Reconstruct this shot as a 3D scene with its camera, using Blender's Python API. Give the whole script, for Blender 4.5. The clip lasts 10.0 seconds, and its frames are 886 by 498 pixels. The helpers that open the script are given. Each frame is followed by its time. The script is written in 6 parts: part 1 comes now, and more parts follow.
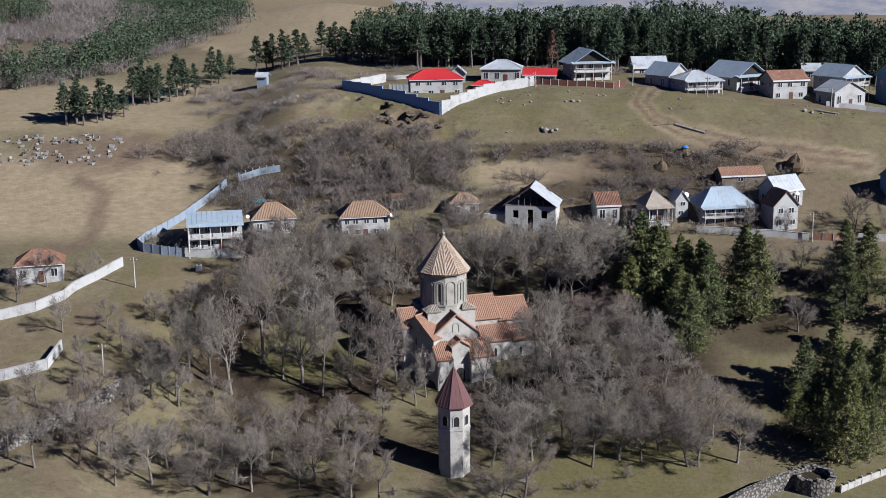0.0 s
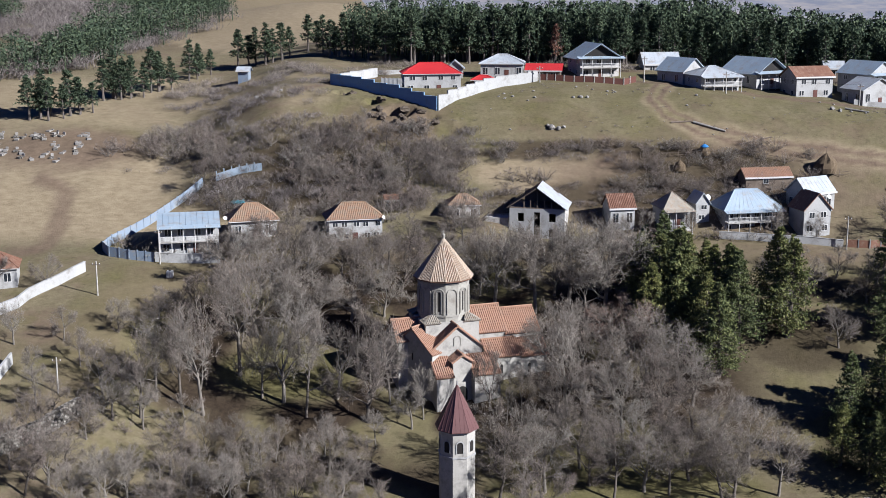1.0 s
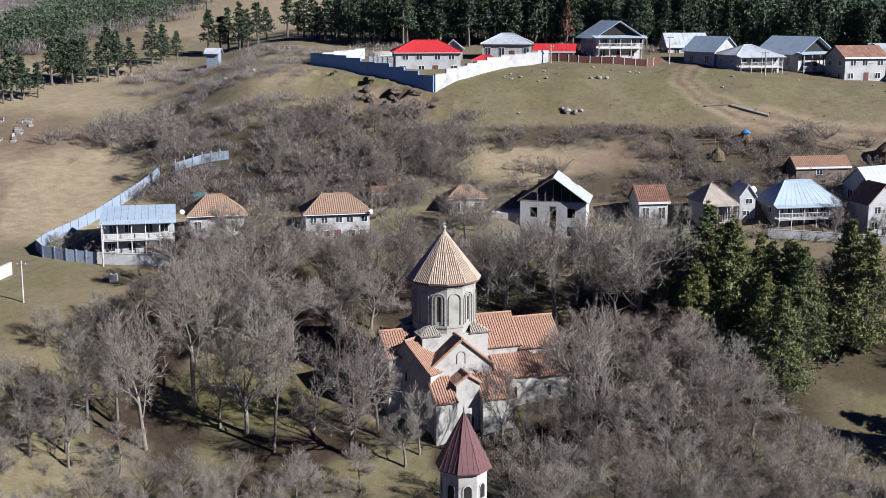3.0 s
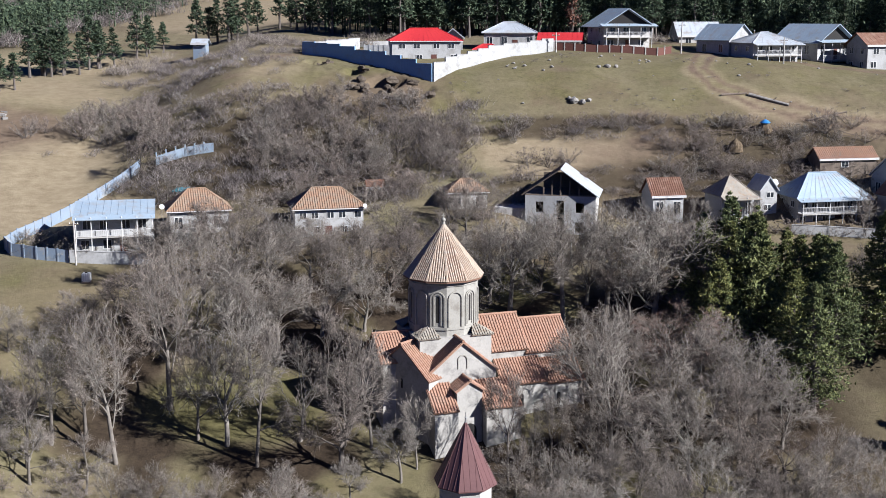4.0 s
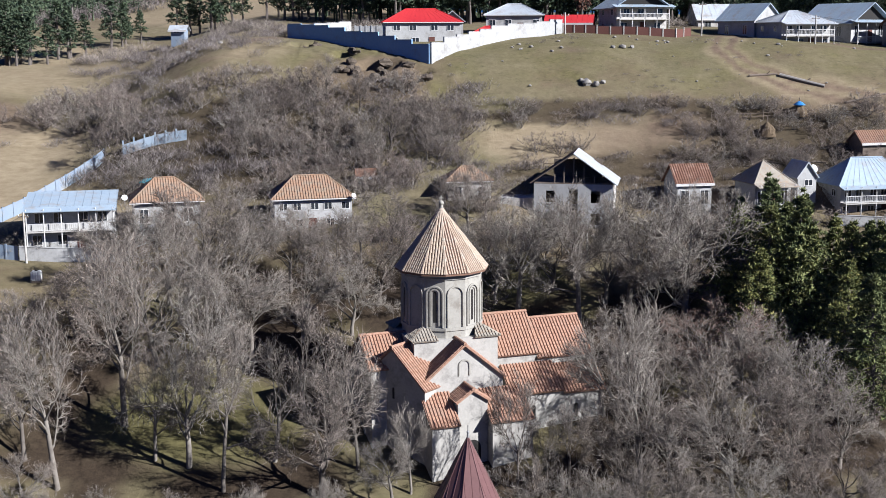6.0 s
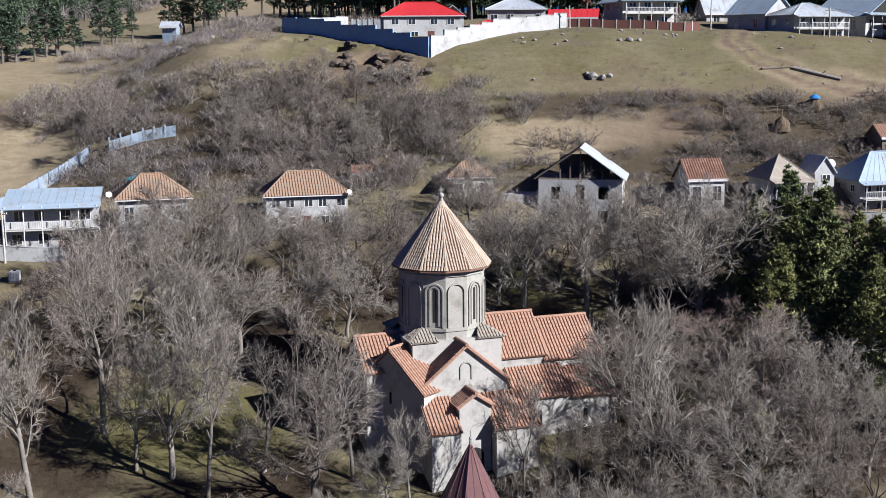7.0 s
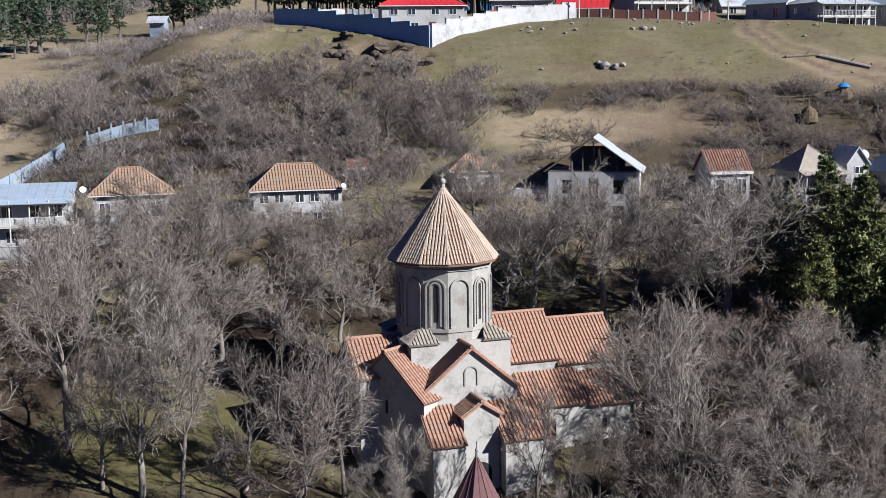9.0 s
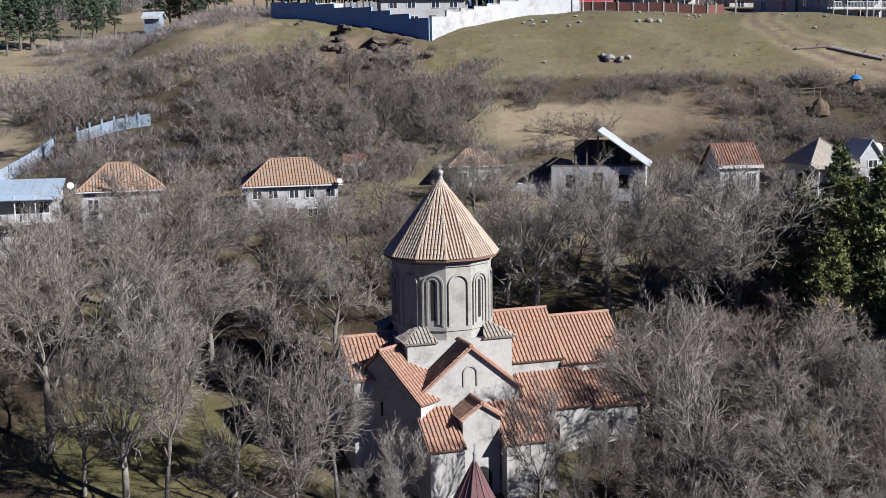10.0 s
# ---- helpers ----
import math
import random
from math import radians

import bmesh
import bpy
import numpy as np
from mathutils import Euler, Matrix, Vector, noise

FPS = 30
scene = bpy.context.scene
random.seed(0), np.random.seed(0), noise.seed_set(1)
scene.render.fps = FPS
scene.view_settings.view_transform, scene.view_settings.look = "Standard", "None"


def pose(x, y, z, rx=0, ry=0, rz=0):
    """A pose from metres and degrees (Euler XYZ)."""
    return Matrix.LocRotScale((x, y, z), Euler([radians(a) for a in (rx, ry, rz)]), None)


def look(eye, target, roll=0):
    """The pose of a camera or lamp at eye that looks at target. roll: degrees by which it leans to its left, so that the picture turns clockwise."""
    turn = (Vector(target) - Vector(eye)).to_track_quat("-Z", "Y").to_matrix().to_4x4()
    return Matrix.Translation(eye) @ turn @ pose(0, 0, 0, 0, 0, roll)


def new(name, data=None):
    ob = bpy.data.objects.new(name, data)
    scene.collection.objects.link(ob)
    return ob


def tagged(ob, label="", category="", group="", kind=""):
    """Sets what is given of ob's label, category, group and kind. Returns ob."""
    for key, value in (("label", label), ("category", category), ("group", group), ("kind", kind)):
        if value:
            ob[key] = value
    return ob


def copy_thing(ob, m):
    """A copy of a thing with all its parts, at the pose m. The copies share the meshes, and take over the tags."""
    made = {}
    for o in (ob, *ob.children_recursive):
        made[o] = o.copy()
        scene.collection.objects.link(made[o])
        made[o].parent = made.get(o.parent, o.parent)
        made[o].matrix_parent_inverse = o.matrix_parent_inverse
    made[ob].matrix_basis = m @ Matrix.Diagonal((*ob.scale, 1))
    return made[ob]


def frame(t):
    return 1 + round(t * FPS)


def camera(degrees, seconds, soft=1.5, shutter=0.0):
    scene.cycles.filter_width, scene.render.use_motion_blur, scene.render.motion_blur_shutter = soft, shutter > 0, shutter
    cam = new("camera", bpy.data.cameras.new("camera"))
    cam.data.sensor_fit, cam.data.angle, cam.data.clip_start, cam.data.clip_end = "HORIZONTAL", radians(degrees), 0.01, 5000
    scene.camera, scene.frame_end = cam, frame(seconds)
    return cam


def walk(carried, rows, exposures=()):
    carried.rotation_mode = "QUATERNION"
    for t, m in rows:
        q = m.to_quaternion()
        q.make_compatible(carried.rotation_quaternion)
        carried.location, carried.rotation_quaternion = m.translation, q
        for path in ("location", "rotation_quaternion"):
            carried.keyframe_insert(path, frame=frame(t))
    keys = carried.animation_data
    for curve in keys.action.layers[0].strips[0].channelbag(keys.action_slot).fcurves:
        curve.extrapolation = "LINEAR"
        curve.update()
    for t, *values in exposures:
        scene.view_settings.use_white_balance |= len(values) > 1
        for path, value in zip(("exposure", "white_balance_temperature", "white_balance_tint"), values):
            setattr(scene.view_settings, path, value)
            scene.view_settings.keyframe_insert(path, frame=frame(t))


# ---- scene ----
cam = camera(40.0, 10.0, soft=0.6)


def shot(x, y, z, yaw, pitch, roll):
    """A camera pose from its place, its turn to the left, its tilt up and its lean."""
    return pose(x, y, z, 90 + pitch, 0, yaw) @ pose(0, 0, 0, 0, 0, roll)


FLIGHT = [
    (0.0, 6.39, -185.41, 63.59, 1.99, -13.19, -0.52),
    (0.5, 4.76, -175.24, 59.98, 1.57, -12.69, -0.24),
    (1.0, 3.56, -165.87, 56.80, 1.25, -12.29, -0.05),
    (1.5, 2.71, -157.27, 53.97, 1.03, -11.96, 0.07),
    (2.0, 2.14, -149.41, 51.43, 0.88, -11.68, 0.13),
    (2.5, 1.80, -142.24, 49.12, 0.79, -11.43, 0.14),
    (3.0, 1.62, -135.73, 47.01, 0.74, -11.20, 0.12),
    (3.5, 1.55, -129.84, 45.05, 0.73, -10.99, 0.08),
    (4.0, 1.56, -124.50, 43.24, 0.74, -10.77, 0.01),
    (4.5, 1.60, -119.66, 41.55, 0.76, -10.55, -0.06),
    (5.0, 1.66, -115.29, 39.97, 0.79, -10.31, -0.14),
    (5.5, 1.71, -111.33, 38.50, 0.82, -10.07, -0.22),
    (6.0, 1.74, -107.73, 37.12, 0.85, -9.82, -0.29),
    (6.5, 1.74, -104.44, 35.85, 0.87, -9.56, -0.36),
    (7.0, 1.72, -101.43, 34.69, 0.90, -9.30, -0.43),
    (7.5, 1.69, -98.67, 33.62, 0.93, -9.05, -0.49),
    (8.0, 1.66, -96.11, 32.67, 0.96, -8.81, -0.55),
    (8.5, 1.65, -93.74, 31.81, 1.00, -8.60, -0.61),
    (9.0, 1.69, -91.56, 31.05, 1.07, -8.43, -0.68),
    (9.5, 1.84, -89.54, 30.38, 1.17, -8.30, -0.76),
    (10.0, 2.12, -87.70, 29.78, 1.30, -8.23, -0.86),
]
walk(cam, [(r[0], shot(*r[1:])) for r in FLIGHT], [(0.0, 1.07, 6050, 12), (1.0, 1.28, 6050, 12), (2.5, 1.36, 6050, 12), (5.0, 1.50, 6050, 12), (7.0, 1.40, 6050, 12), (10.0, 1.30, 6050, 12)])

# ---- light ----
SUN_ELEV, SUN_AZ = radians(31), radians(-26)      # azimuth from +x, turned towards the viewer's side
SUN_DIR = Vector((math.cos(SUN_ELEV) * math.cos(SUN_AZ), math.cos(SUN_ELEV) * math.sin(SUN_AZ), math.sin(SUN_ELEV)))
world = bpy.data.worlds.new("sky")
scene.world = world
world.use_nodes = True
wn = world.node_tree.nodes
sky = wn.new("ShaderNodeTexSky")
sky.sky_type, sky.sun_disc, sky.sun_elevation = "NISHITA", False, SUN_ELEV
sky.sun_rotation = math.pi / 2 - SUN_AZ
sky.dust_density, sky.ozone_density = 0.4, 3.0
wn["Background"].inputs["Strength"].default_value = 0.012
clear = wn.new("ShaderNodeMix")      # thin dry mountain air: a deeper blue
clear.data_type, clear.blend_type = "RGBA", "MULTIPLY"
clear.inputs[0].default_value, clear.inputs[7].default_value = 1.0, (0.24, 0.68, 2.00, 1)
world.node_tree.links.new(sky.outputs[0], clear.inputs[6])
world.node_tree.links.new(clear.outputs[2], wn["Background"].inputs[0])
sun = new("sun", bpy.data.lights.new("sun", "SUN"))
sun.data.energy, sun.data.angle, sun.data.color = 5.0, radians(0.53), (1.0, 0.975, 0.94)
sun.matrix_world = look(SUN_DIR * 300, (0, 0, 0))

# ---- materials ----
rng = random.Random(7)


class Mat:
    """A node material with a principled surface, built step by step."""

    def __init__(self, name, rough=0.8, metal=0.0, spec=0.3):
        self.m = bpy.data.materials.new(name)
        self.m.use_nodes = True
        self.t = self.m.node_tree
        self.b = self.t.nodes["Principled BSDF"]
        self.b.inputs["Roughness"].default_value = rough
        self.b.inputs["Metallic"].default_value = metal
        self.b.inputs["Specular IOR Level"].default_value = spec
        self.co = self.t.nodes.new("ShaderNodeTexCoord").outputs["Object"]

    def link(self, a, b):
        self.t.links.new(a, b)

    def geo(self):
        self.co = self.t.nodes.new("ShaderNodeNewGeometry").outputs["Position"]
        return self

    def noise(self, scale, detail=5, rough=0.6, stretch=None):
        n = self.t.nodes.new("ShaderNodeTexNoise")
        n.inputs["Scale"].default_value, n.inputs["Detail"].default_value, n.inputs["Roughness"].default_value = scale, detail, rough
        co = self.co
        if stretch:
            mp = self.t.nodes.new("ShaderNodeMapping")
            mp.inputs["Scale"].default_value = stretch
            self.link(co, mp.inputs[0])
            co = mp.outputs[0]
        self.link(co, n.inputs["Vector"])
        return n.outputs["Fac"]

    def ramp(self, fac, stops):
        r = self.t.nodes.new("ShaderNodeValToRGB")
        e = r.color_ramp.elements
        while len(e) < len(stops):
            e.new(0.5)
        for el, (p, c) in zip(e, stops):
            el.position, el.color = p, (*c, 1) if len(c) == 3 else c
        self.link(fac, r.inputs[0])
        return r.outputs[0]

    def mix(self, fac, a, b, blend="MIX"):
        n = self.t.nodes.new("ShaderNodeMix")
        n.data_type, n.blend_type = "RGBA", blend
        for sock, v in ((n.inputs[0], fac), (n.inputs[6], a), (n.inputs[7], b)):
            if hasattr(v, "links"):
                self.link(v, sock)
            else:
                sock.default_value = v if isinstance(v, float) else (*v, 1)
        return n.outputs[2]

    def rand(self, island=False):
        if island:
            return self.t.nodes.new("ShaderNodeNewGeometry").outputs["Random Per Island"]
        return self.t.nodes.new("ShaderNodeObjectInfo").outputs["Random"]

    def colour(self, c):
        if hasattr(c, "links"):
            self.link(c, self.b.inputs["Base Color"])
        else:
            self.b.inputs["Base Color"].default_value = (*c, 1)
        return self

    def bump(self, fac, strength=0.4, dist=0.05):
        n = self.t.nodes.new("ShaderNodeBump")
        n.inputs["Strength"].default_value, n.inputs["Distance"].default_value = strength, dist
        self.link(fac, n.inputs["Height"])
        self.link(n.outputs[0], self.b.inputs["Normal"])
        return self


def varied(name, dark, light, scale=1.0, rough=0.85, metal=0.0, bump=0.3, dist=0.03, spots=None, stretch=None, spec=0.3):
    """A surface that wanders between two colours at two scales, with fine relief and optional stains."""
    k = Mat(name, rough, metal, spec)
    big = k.ramp(k.noise(scale * 0.35, 3, 0.6, stretch), [(0.3, dark), (0.7, light)])
    fine = k.noise(scale * 6, 6, 0.7, stretch)
    c = k.mix(0.5, big, k.ramp(fine, [(0.3, dark), (0.7, light)]))
    if spots:
        c = k.mix(k.ramp(k.noise(scale * 0.9, 6, 0.75, stretch), [(0.5, (0, 0, 0)), (0.68, (1, 1, 1))]), c, spots)
    k.colour(c).bump(fine, bump, dist)
    return k.m


M_BARK = varied("bark", (0.060, 0.050, 0.042), (0.130, 0.112, 0.098), 2.0, 0.9, bump=0.5)
k = Mat("bark_branch", 0.9, 0, 0.2)
M_BRANCH = k.colour(k.mix(k.ramp(k.rand(), [(0.3, (0, 0, 0)), (1.0, (0.8, 0.8, 0.8))]), k.ramp(k.noise(0.5), [(0.3, (0.080, 0.069, 0.058)), (0.7, (0.220, 0.199, 0.171))]), (0.050, 0.040, 0.034))).m
k = Mat("twig_grey", 0.9, 0, 0.15)
M_TWIG = k.colour(k.mix(k.rand(), k.ramp(k.rand(True), [(0.0, (0.050, 0.043, 0.037)), (0.5, (0.142, 0.127, 0.110)), (1.0, (0.345, 0.318, 0.280))]), k.ramp(k.rand(True), [(0.0, (0.066, 0.050, 0.041)), (1.0, (0.275, 0.226, 0.190))]))).m
k = Mat("twig_brown", 0.9, 0, 0.15)
M_TWIGB = k.colour(k.mix(k.rand(), k.ramp(k.rand(True), [(0.0, (0.055, 0.043, 0.037)), (0.5, (0.145, 0.115, 0.098)), (1.0, (0.310, 0.257, 0.220))]), k.ramp(k.rand(True), [(0.0, (0.060, 0.050, 0.043)), (1.0, (0.250, 0.215, 0.185))]))).m
k = Mat("twig_russet", 0.9, 0, 0.15)
M_RUSSET = k.colour(k.ramp(k.rand(True), [(0.0, (0.070, 0.046, 0.038)), (0.5, (0.170, 0.110, 0.090)), (1.0, (0.300, 0.205, 0.165))])).m
k = Mat("scrub_twigs", 0.9, 0, 0.15)
M_SCRUB = k.colour(k.ramp(k.rand(True), [(0.0, (0.058, 0.049, 0.047)), (0.6, (0.130, 0.112, 0.104)), (1.0, (0.260, 0.230, 0.212))])).m
k = Mat("pine_needles", 0.85, 0, 0.1)
M_NEEDLE = k.colour(k.mix(k.rand(), k.ramp(k.rand(True), [(0.0, (0.045, 0.058, 0.022)), (0.5, (0.122, 0.134, 0.050)), (1.0, (0.260, 0.240, 0.085))]),
                          k.ramp(k.rand(True), [(0.0, (0.036, 0.050, 0.026)), (1.0, (0.150, 0.172, 0.074))]))).m
k = Mat("far_pine_needles", 0.9, 0, 0.05)
M_FARNEEDLE = k.colour(k.ramp(k.rand(True), [(0.0, (0.022, 0.034, 0.024)), (0.6, (0.052, 0.072, 0.044)), (1.0, (0.088, 0.110, 0.064))])).m
k = Mat("pine_needles_rust", 0.8, 0, 0.2)
M_RUST = k.colour(k.ramp(k.rand(True), [(0.0, (0.068, 0.034, 0.024)), (1.0, (0.163, 0.082, 0.054))])).m
# far ridge: the blue-grey of air haze is mixed into the heath colour
k = Mat("hazed_heath", 0.95, 0, 0.1).geo()
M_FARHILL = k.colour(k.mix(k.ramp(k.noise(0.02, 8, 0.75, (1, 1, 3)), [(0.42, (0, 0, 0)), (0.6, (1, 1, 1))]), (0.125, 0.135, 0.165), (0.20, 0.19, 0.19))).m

# dry winter meadow: straw, olive grass, bare earth; the share of earth and straw is kept with the land
k = Mat("meadow", 0.95, 0, 0.1).geo()
lie = k.t.nodes.new("ShaderNodeAttribute")
lie.attribute_name = "soil"
sep = k.t.nodes.new("ShaderNodeSeparateColor")
k.link(lie.outputs["Color"], sep.inputs[0])
g1 = k.ramp(k.noise(0.05, 4, 0.65), [(0.33, (0.116, 0.092, 0.054)), (0.5, (0.139, 0.116, 0.068)), (0.68, (0.085, 0.083, 0.037))])
g2 = k.ramp(k.noise(0.9, 9, 0.82), [(0.34, (0.041, 0.034, 0.022)), (0.66, (0.170, 0.144, 0.095))])
g1 = k.mix(k.ramp(k.noise(0.032, 5, 0.7, (1, 1.6, 1)), [(0.46, (0, 0, 0)), (0.62, (0.8, 0.8, 0.8))]), g1, (0.150, 0.125, 0.070))
g1 = k.mix(k.ramp(k.noise(0.06, 6, 0.7, (0.8, 1.8, 1)), [(0.54, (0, 0, 0)), (0.66, (0.8, 0.8, 0.8))]), g1, (0.082, 0.060, 0.038))
g3 = k.mix(0.55, g1, g2)
straw = k.ramp(k.noise(0.5, 9, 0.75, (1, 2.2, 1)), [(0.3, (0.136, 0.105, 0.065)), (0.7, (0.245, 0.201, 0.133))])
earth = k.ramp(k.noise(0.7, 9, 0.75), [(0.3, (0.061, 0.042, 0.031)), (0.7, (0.146, 0.105, 0.075))])
moss = k.ramp(k.noise(1.5, 8, 0.75), [(0.3, (0.048, 0.044, 0.016)), (0.7, (0.116, 0.105, 0.044))])
g3 = k.mix(k.ramp(k.noise(0.13, 6, 0.7), [(0.50, (0, 0, 0)), (0.66, (0.7, 0.7, 0.7))]), g3, earth)
g3 = k.mix(k.ramp(k.noise(0.09, 5, 0.7, (1, 1.3, 1)), [(0.52, (0, 0, 0)), (0.68, (0.7, 0.7, 0.7))]), g3, moss)
streak = k.noise(0.35, 7, 0.75, (0.35, 1.6, 1))
g3 = k.mix(k.ramp(streak, [(0.50, (0, 0, 0)), (0.62, (0.75, 0.75, 0.75))]), g3, (0.122, 0.103, 0.062))
g3 = k.mix(k.ramp(k.noise(1.1, 8, 0.8, (0.6, 1.5, 1)), [(0.56, (0, 0, 0)), (0.66, (0.8, 0.8, 0.8))]), g3, (0.048, 0.041, 0.024))
g3 = k.mix(sep.outputs["Green"], g3, straw)
g3 = k.mix(sep.outputs["Blue"], g3, moss)
g3 = k.mix(sep.outputs["Red"], g3, earth)
# brown leaf litter taken near black, with the tree shade in its colour
litter_shade = k.ramp(k.noise(1.2, 9, 0.8), [(0.3, (0.014, 0.010, 0.007)), (0.7, (0.051, 0.037, 0.024))])
g3 = k.mix(lie.outputs["Alpha"], g3, litter_shade)
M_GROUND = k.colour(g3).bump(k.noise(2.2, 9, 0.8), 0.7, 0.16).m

M_PLASTER = varied("lime_plaster", (0.236, 0.225, 0.202), (0.338, 0.324, 0.295), 0.7, 0.9, spots=(0.171, 0.161, 0.146), bump=0.4)
M_STONE = varied("pale_cut_stone", (0.200, 0.190, 0.164), (0.285, 0.272, 0.240), 0.9, 0.85, spots=(0.168, 0.152, 0.128))
M_WHITE = varied("whitewash", (0.241, 0.241, 0.234), (0.331, 0.331, 0.324), 0.6, 0.85, spots=(0.189, 0.182, 0.171))
M_BLOCK = varied("concrete_block", (0.286, 0.272, 0.252), (0.422, 0.408, 0.381), 1.2, 0.9, spots=(0.204, 0.190, 0.170))
k = Mat("rubble_stone", 0.95, 0, 0.2).geo()
vor = k.t.nodes.new("ShaderNodeTexVoronoi")
vor.inputs["Scale"].default_value = 2.6
k.link(k.co, vor.inputs["Vector"])
cell = k.t.nodes.new("ShaderNodeSeparateColor")
k.link(vor.outputs["Color"], cell.inputs[0])
stone = k.mix(0.35, k.ramp(cell.outputs["Red"], [(0.0, (0.088, 0.082, 0.071)), (1.0, (0.258, 0.241, 0.218))]), k.ramp(k.noise(5.0, 6, 0.7), [(0.3, (0.082, 0.075, 0.065)), (0.7, (0.245, 0.224, 0.197))]))
M_RUBBLE = k.colour(k.mix(k.ramp(vor.outputs["Distance"], [(0.35, (0, 0, 0)), (0.6, (0.85, 0.85, 0.85))]), stone, (0.041, 0.037, 0.031))).bump(vor.outputs["Distance"], 0.9, -0.12).m
k = Mat("clay_tile", 0.8, 0, 0.25)
M_TILE = k.colour(k.mix(k.ramp(k.noise(0.8, 5, 0.7), [(0.5, (0, 0, 0)), (0.75, (0.8, 0.8, 0.8))]),
                        k.ramp(k.noise(5.0, 4, 0.7), [(0.25, (0.172, 0.086, 0.054)), (0.5, (0.245, 0.138, 0.092)), (0.75, (0.320, 0.212, 0.155))]), (0.168, 0.118, 0.090))).bump(k.noise(9.0, 4), 0.4, 0.03).m
k = Mat("old_clay_tile", 0.85, 0, 0.2)
M_OLDTILE = k.colour(k.mix(k.ramp(k.noise(1.3, 6, 0.75), [(0.42, (0, 0, 0)), (0.66, (0.85, 0.85, 0.85))]),
                           k.ramp(k.noise(6.0, 4, 0.7), [(0.25, (0.165, 0.092, 0.058)), (0.75, (0.262, 0.168, 0.108))]), (0.185, 0.158, 0.120))).bump(k.noise(9.0, 4), 0.4, 0.03).m
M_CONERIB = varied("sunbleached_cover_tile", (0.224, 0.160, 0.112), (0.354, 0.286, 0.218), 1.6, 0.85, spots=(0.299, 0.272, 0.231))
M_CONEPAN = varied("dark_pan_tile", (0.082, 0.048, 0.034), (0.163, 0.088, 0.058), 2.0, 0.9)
M_GREYTILE = varied("weathered_grey_tile", (0.136, 0.122, 0.102), (0.286, 0.258, 0.211), 2.2, 0.9, spots=(0.204, 0.136, 0.088))
M_MAROON = varied("maroon_sheet_roof", (0.085, 0.042, 0.040), (0.130, 0.066, 0.062), 0.8, 0.40, 0.2, bump=0.1)
M_BLUEROOF = varied("pale_blue_sheet_roof", (0.180, 0.238, 0.295), (0.273, 0.326, 0.370), 0.8, 0.5, 0.0, bump=0.1, spots=(0.224, 0.220, 0.211))
M_ZINC = varied("galvanised_sheet", (0.238, 0.264, 0.290), (0.339, 0.361, 0.378), 0.7, 0.5, 0.0, bump=0.1, spots=(0.216, 0.197, 0.180))
M_REDROOF = varied("red_painted_sheet", (0.326, 0.020, 0.024), (0.422, 0.034, 0.034), 0.6, 0.4, 0.1, bump=0.1)
M_RUSTROOF = varied("rusty_brown_sheet", (0.109, 0.051, 0.034), (0.184, 0.095, 0.061), 1.2, 0.7, 0.1, spots=(0.224, 0.150, 0.109))
M_WOOD = varied("weathered_wood", (0.075, 0.058, 0.044), (0.163, 0.129, 0.102), 2.0, 0.9, stretch=(1, 1, 0.2))
M_DARK = varied("dark_interior", (0.008, 0.007, 0.007), (0.020, 0.018, 0.016), 1.0, 0.9)
M_FRAME = varied("window_paint", (0.374, 0.367, 0.354), (0.490, 0.483, 0.469), 2.0, 0.6)
k = Mat("window_glass", 0.08, 0.0, 0.6)
M_GLASS = k.colour(k.ramp(k.noise(0.7), [(0.3, (0.010, 0.012, 0.015)), (0.7, (0.034, 0.039, 0.045))])).m
M_FENCE = varied("grey_blue_sheet_fence", (0.130, 0.172, 0.225), (0.200, 0.240, 0.290), 0.9, 0.6, 0.1, spots=(0.231, 0.224, 0.204))
M_CONC = varied("concrete", (0.272, 0.258, 0.238), (0.374, 0.360, 0.333), 1.0, 0.9, spots=(0.204, 0.190, 0.170))
M_STRAW = varied("old_hay", (0.058, 0.041, 0.025), (0.125, 0.092, 0.056), 2.0, 0.95, bump=0.8, dist=0.1)
M_TARP = varied("blue_tarpaulin", (0.020, 0.116, 0.306), (0.041, 0.177, 0.394), 1.0, 0.45)
M_TEAL = varied("teal_tarpaulin", (0.007, 0.109, 0.150), (0.020, 0.170, 0.218), 1.0, 0.5)
M_ROCK = varied("basalt_rock", (0.030, 0.024, 0.018), (0.110, 0.086, 0.064), 1.2, 0.95, bump=0.9, dist=0.1)
M_PALEROCK = varied("pale_field_stone", (0.129, 0.121, 0.109), (0.245, 0.231, 0.211), 1.5, 0.95, bump=0.7, dist=0.06)
M_BROWNDOOR = varied("brown_painted_wood", (0.058, 0.020, 0.015), (0.095, 0.037, 0.027), 1.5, 0.7)
M_PAINTBLUE = varied("blue_painted_wall", (0.068, 0.150, 0.245), (0.109, 0.204, 0.306), 1.0, 0.7)
M_DISH = varied("dish_white", (0.490, 0.490, 0.476), (0.558, 0.558, 0.544), 1.0, 0.5)
M_METAL = varied("dull_steel", (0.204, 0.204, 0.204), (0.286, 0.286, 0.286), 1.5, 0.5, 0.7)


# ---- building helpers ----
def thing(name, label, category, m=None, group="", kind=""):
    ob = new(name)
    if m is not None:
        ob.matrix_basis = m
    return tagged(ob, label, category, group, kind)


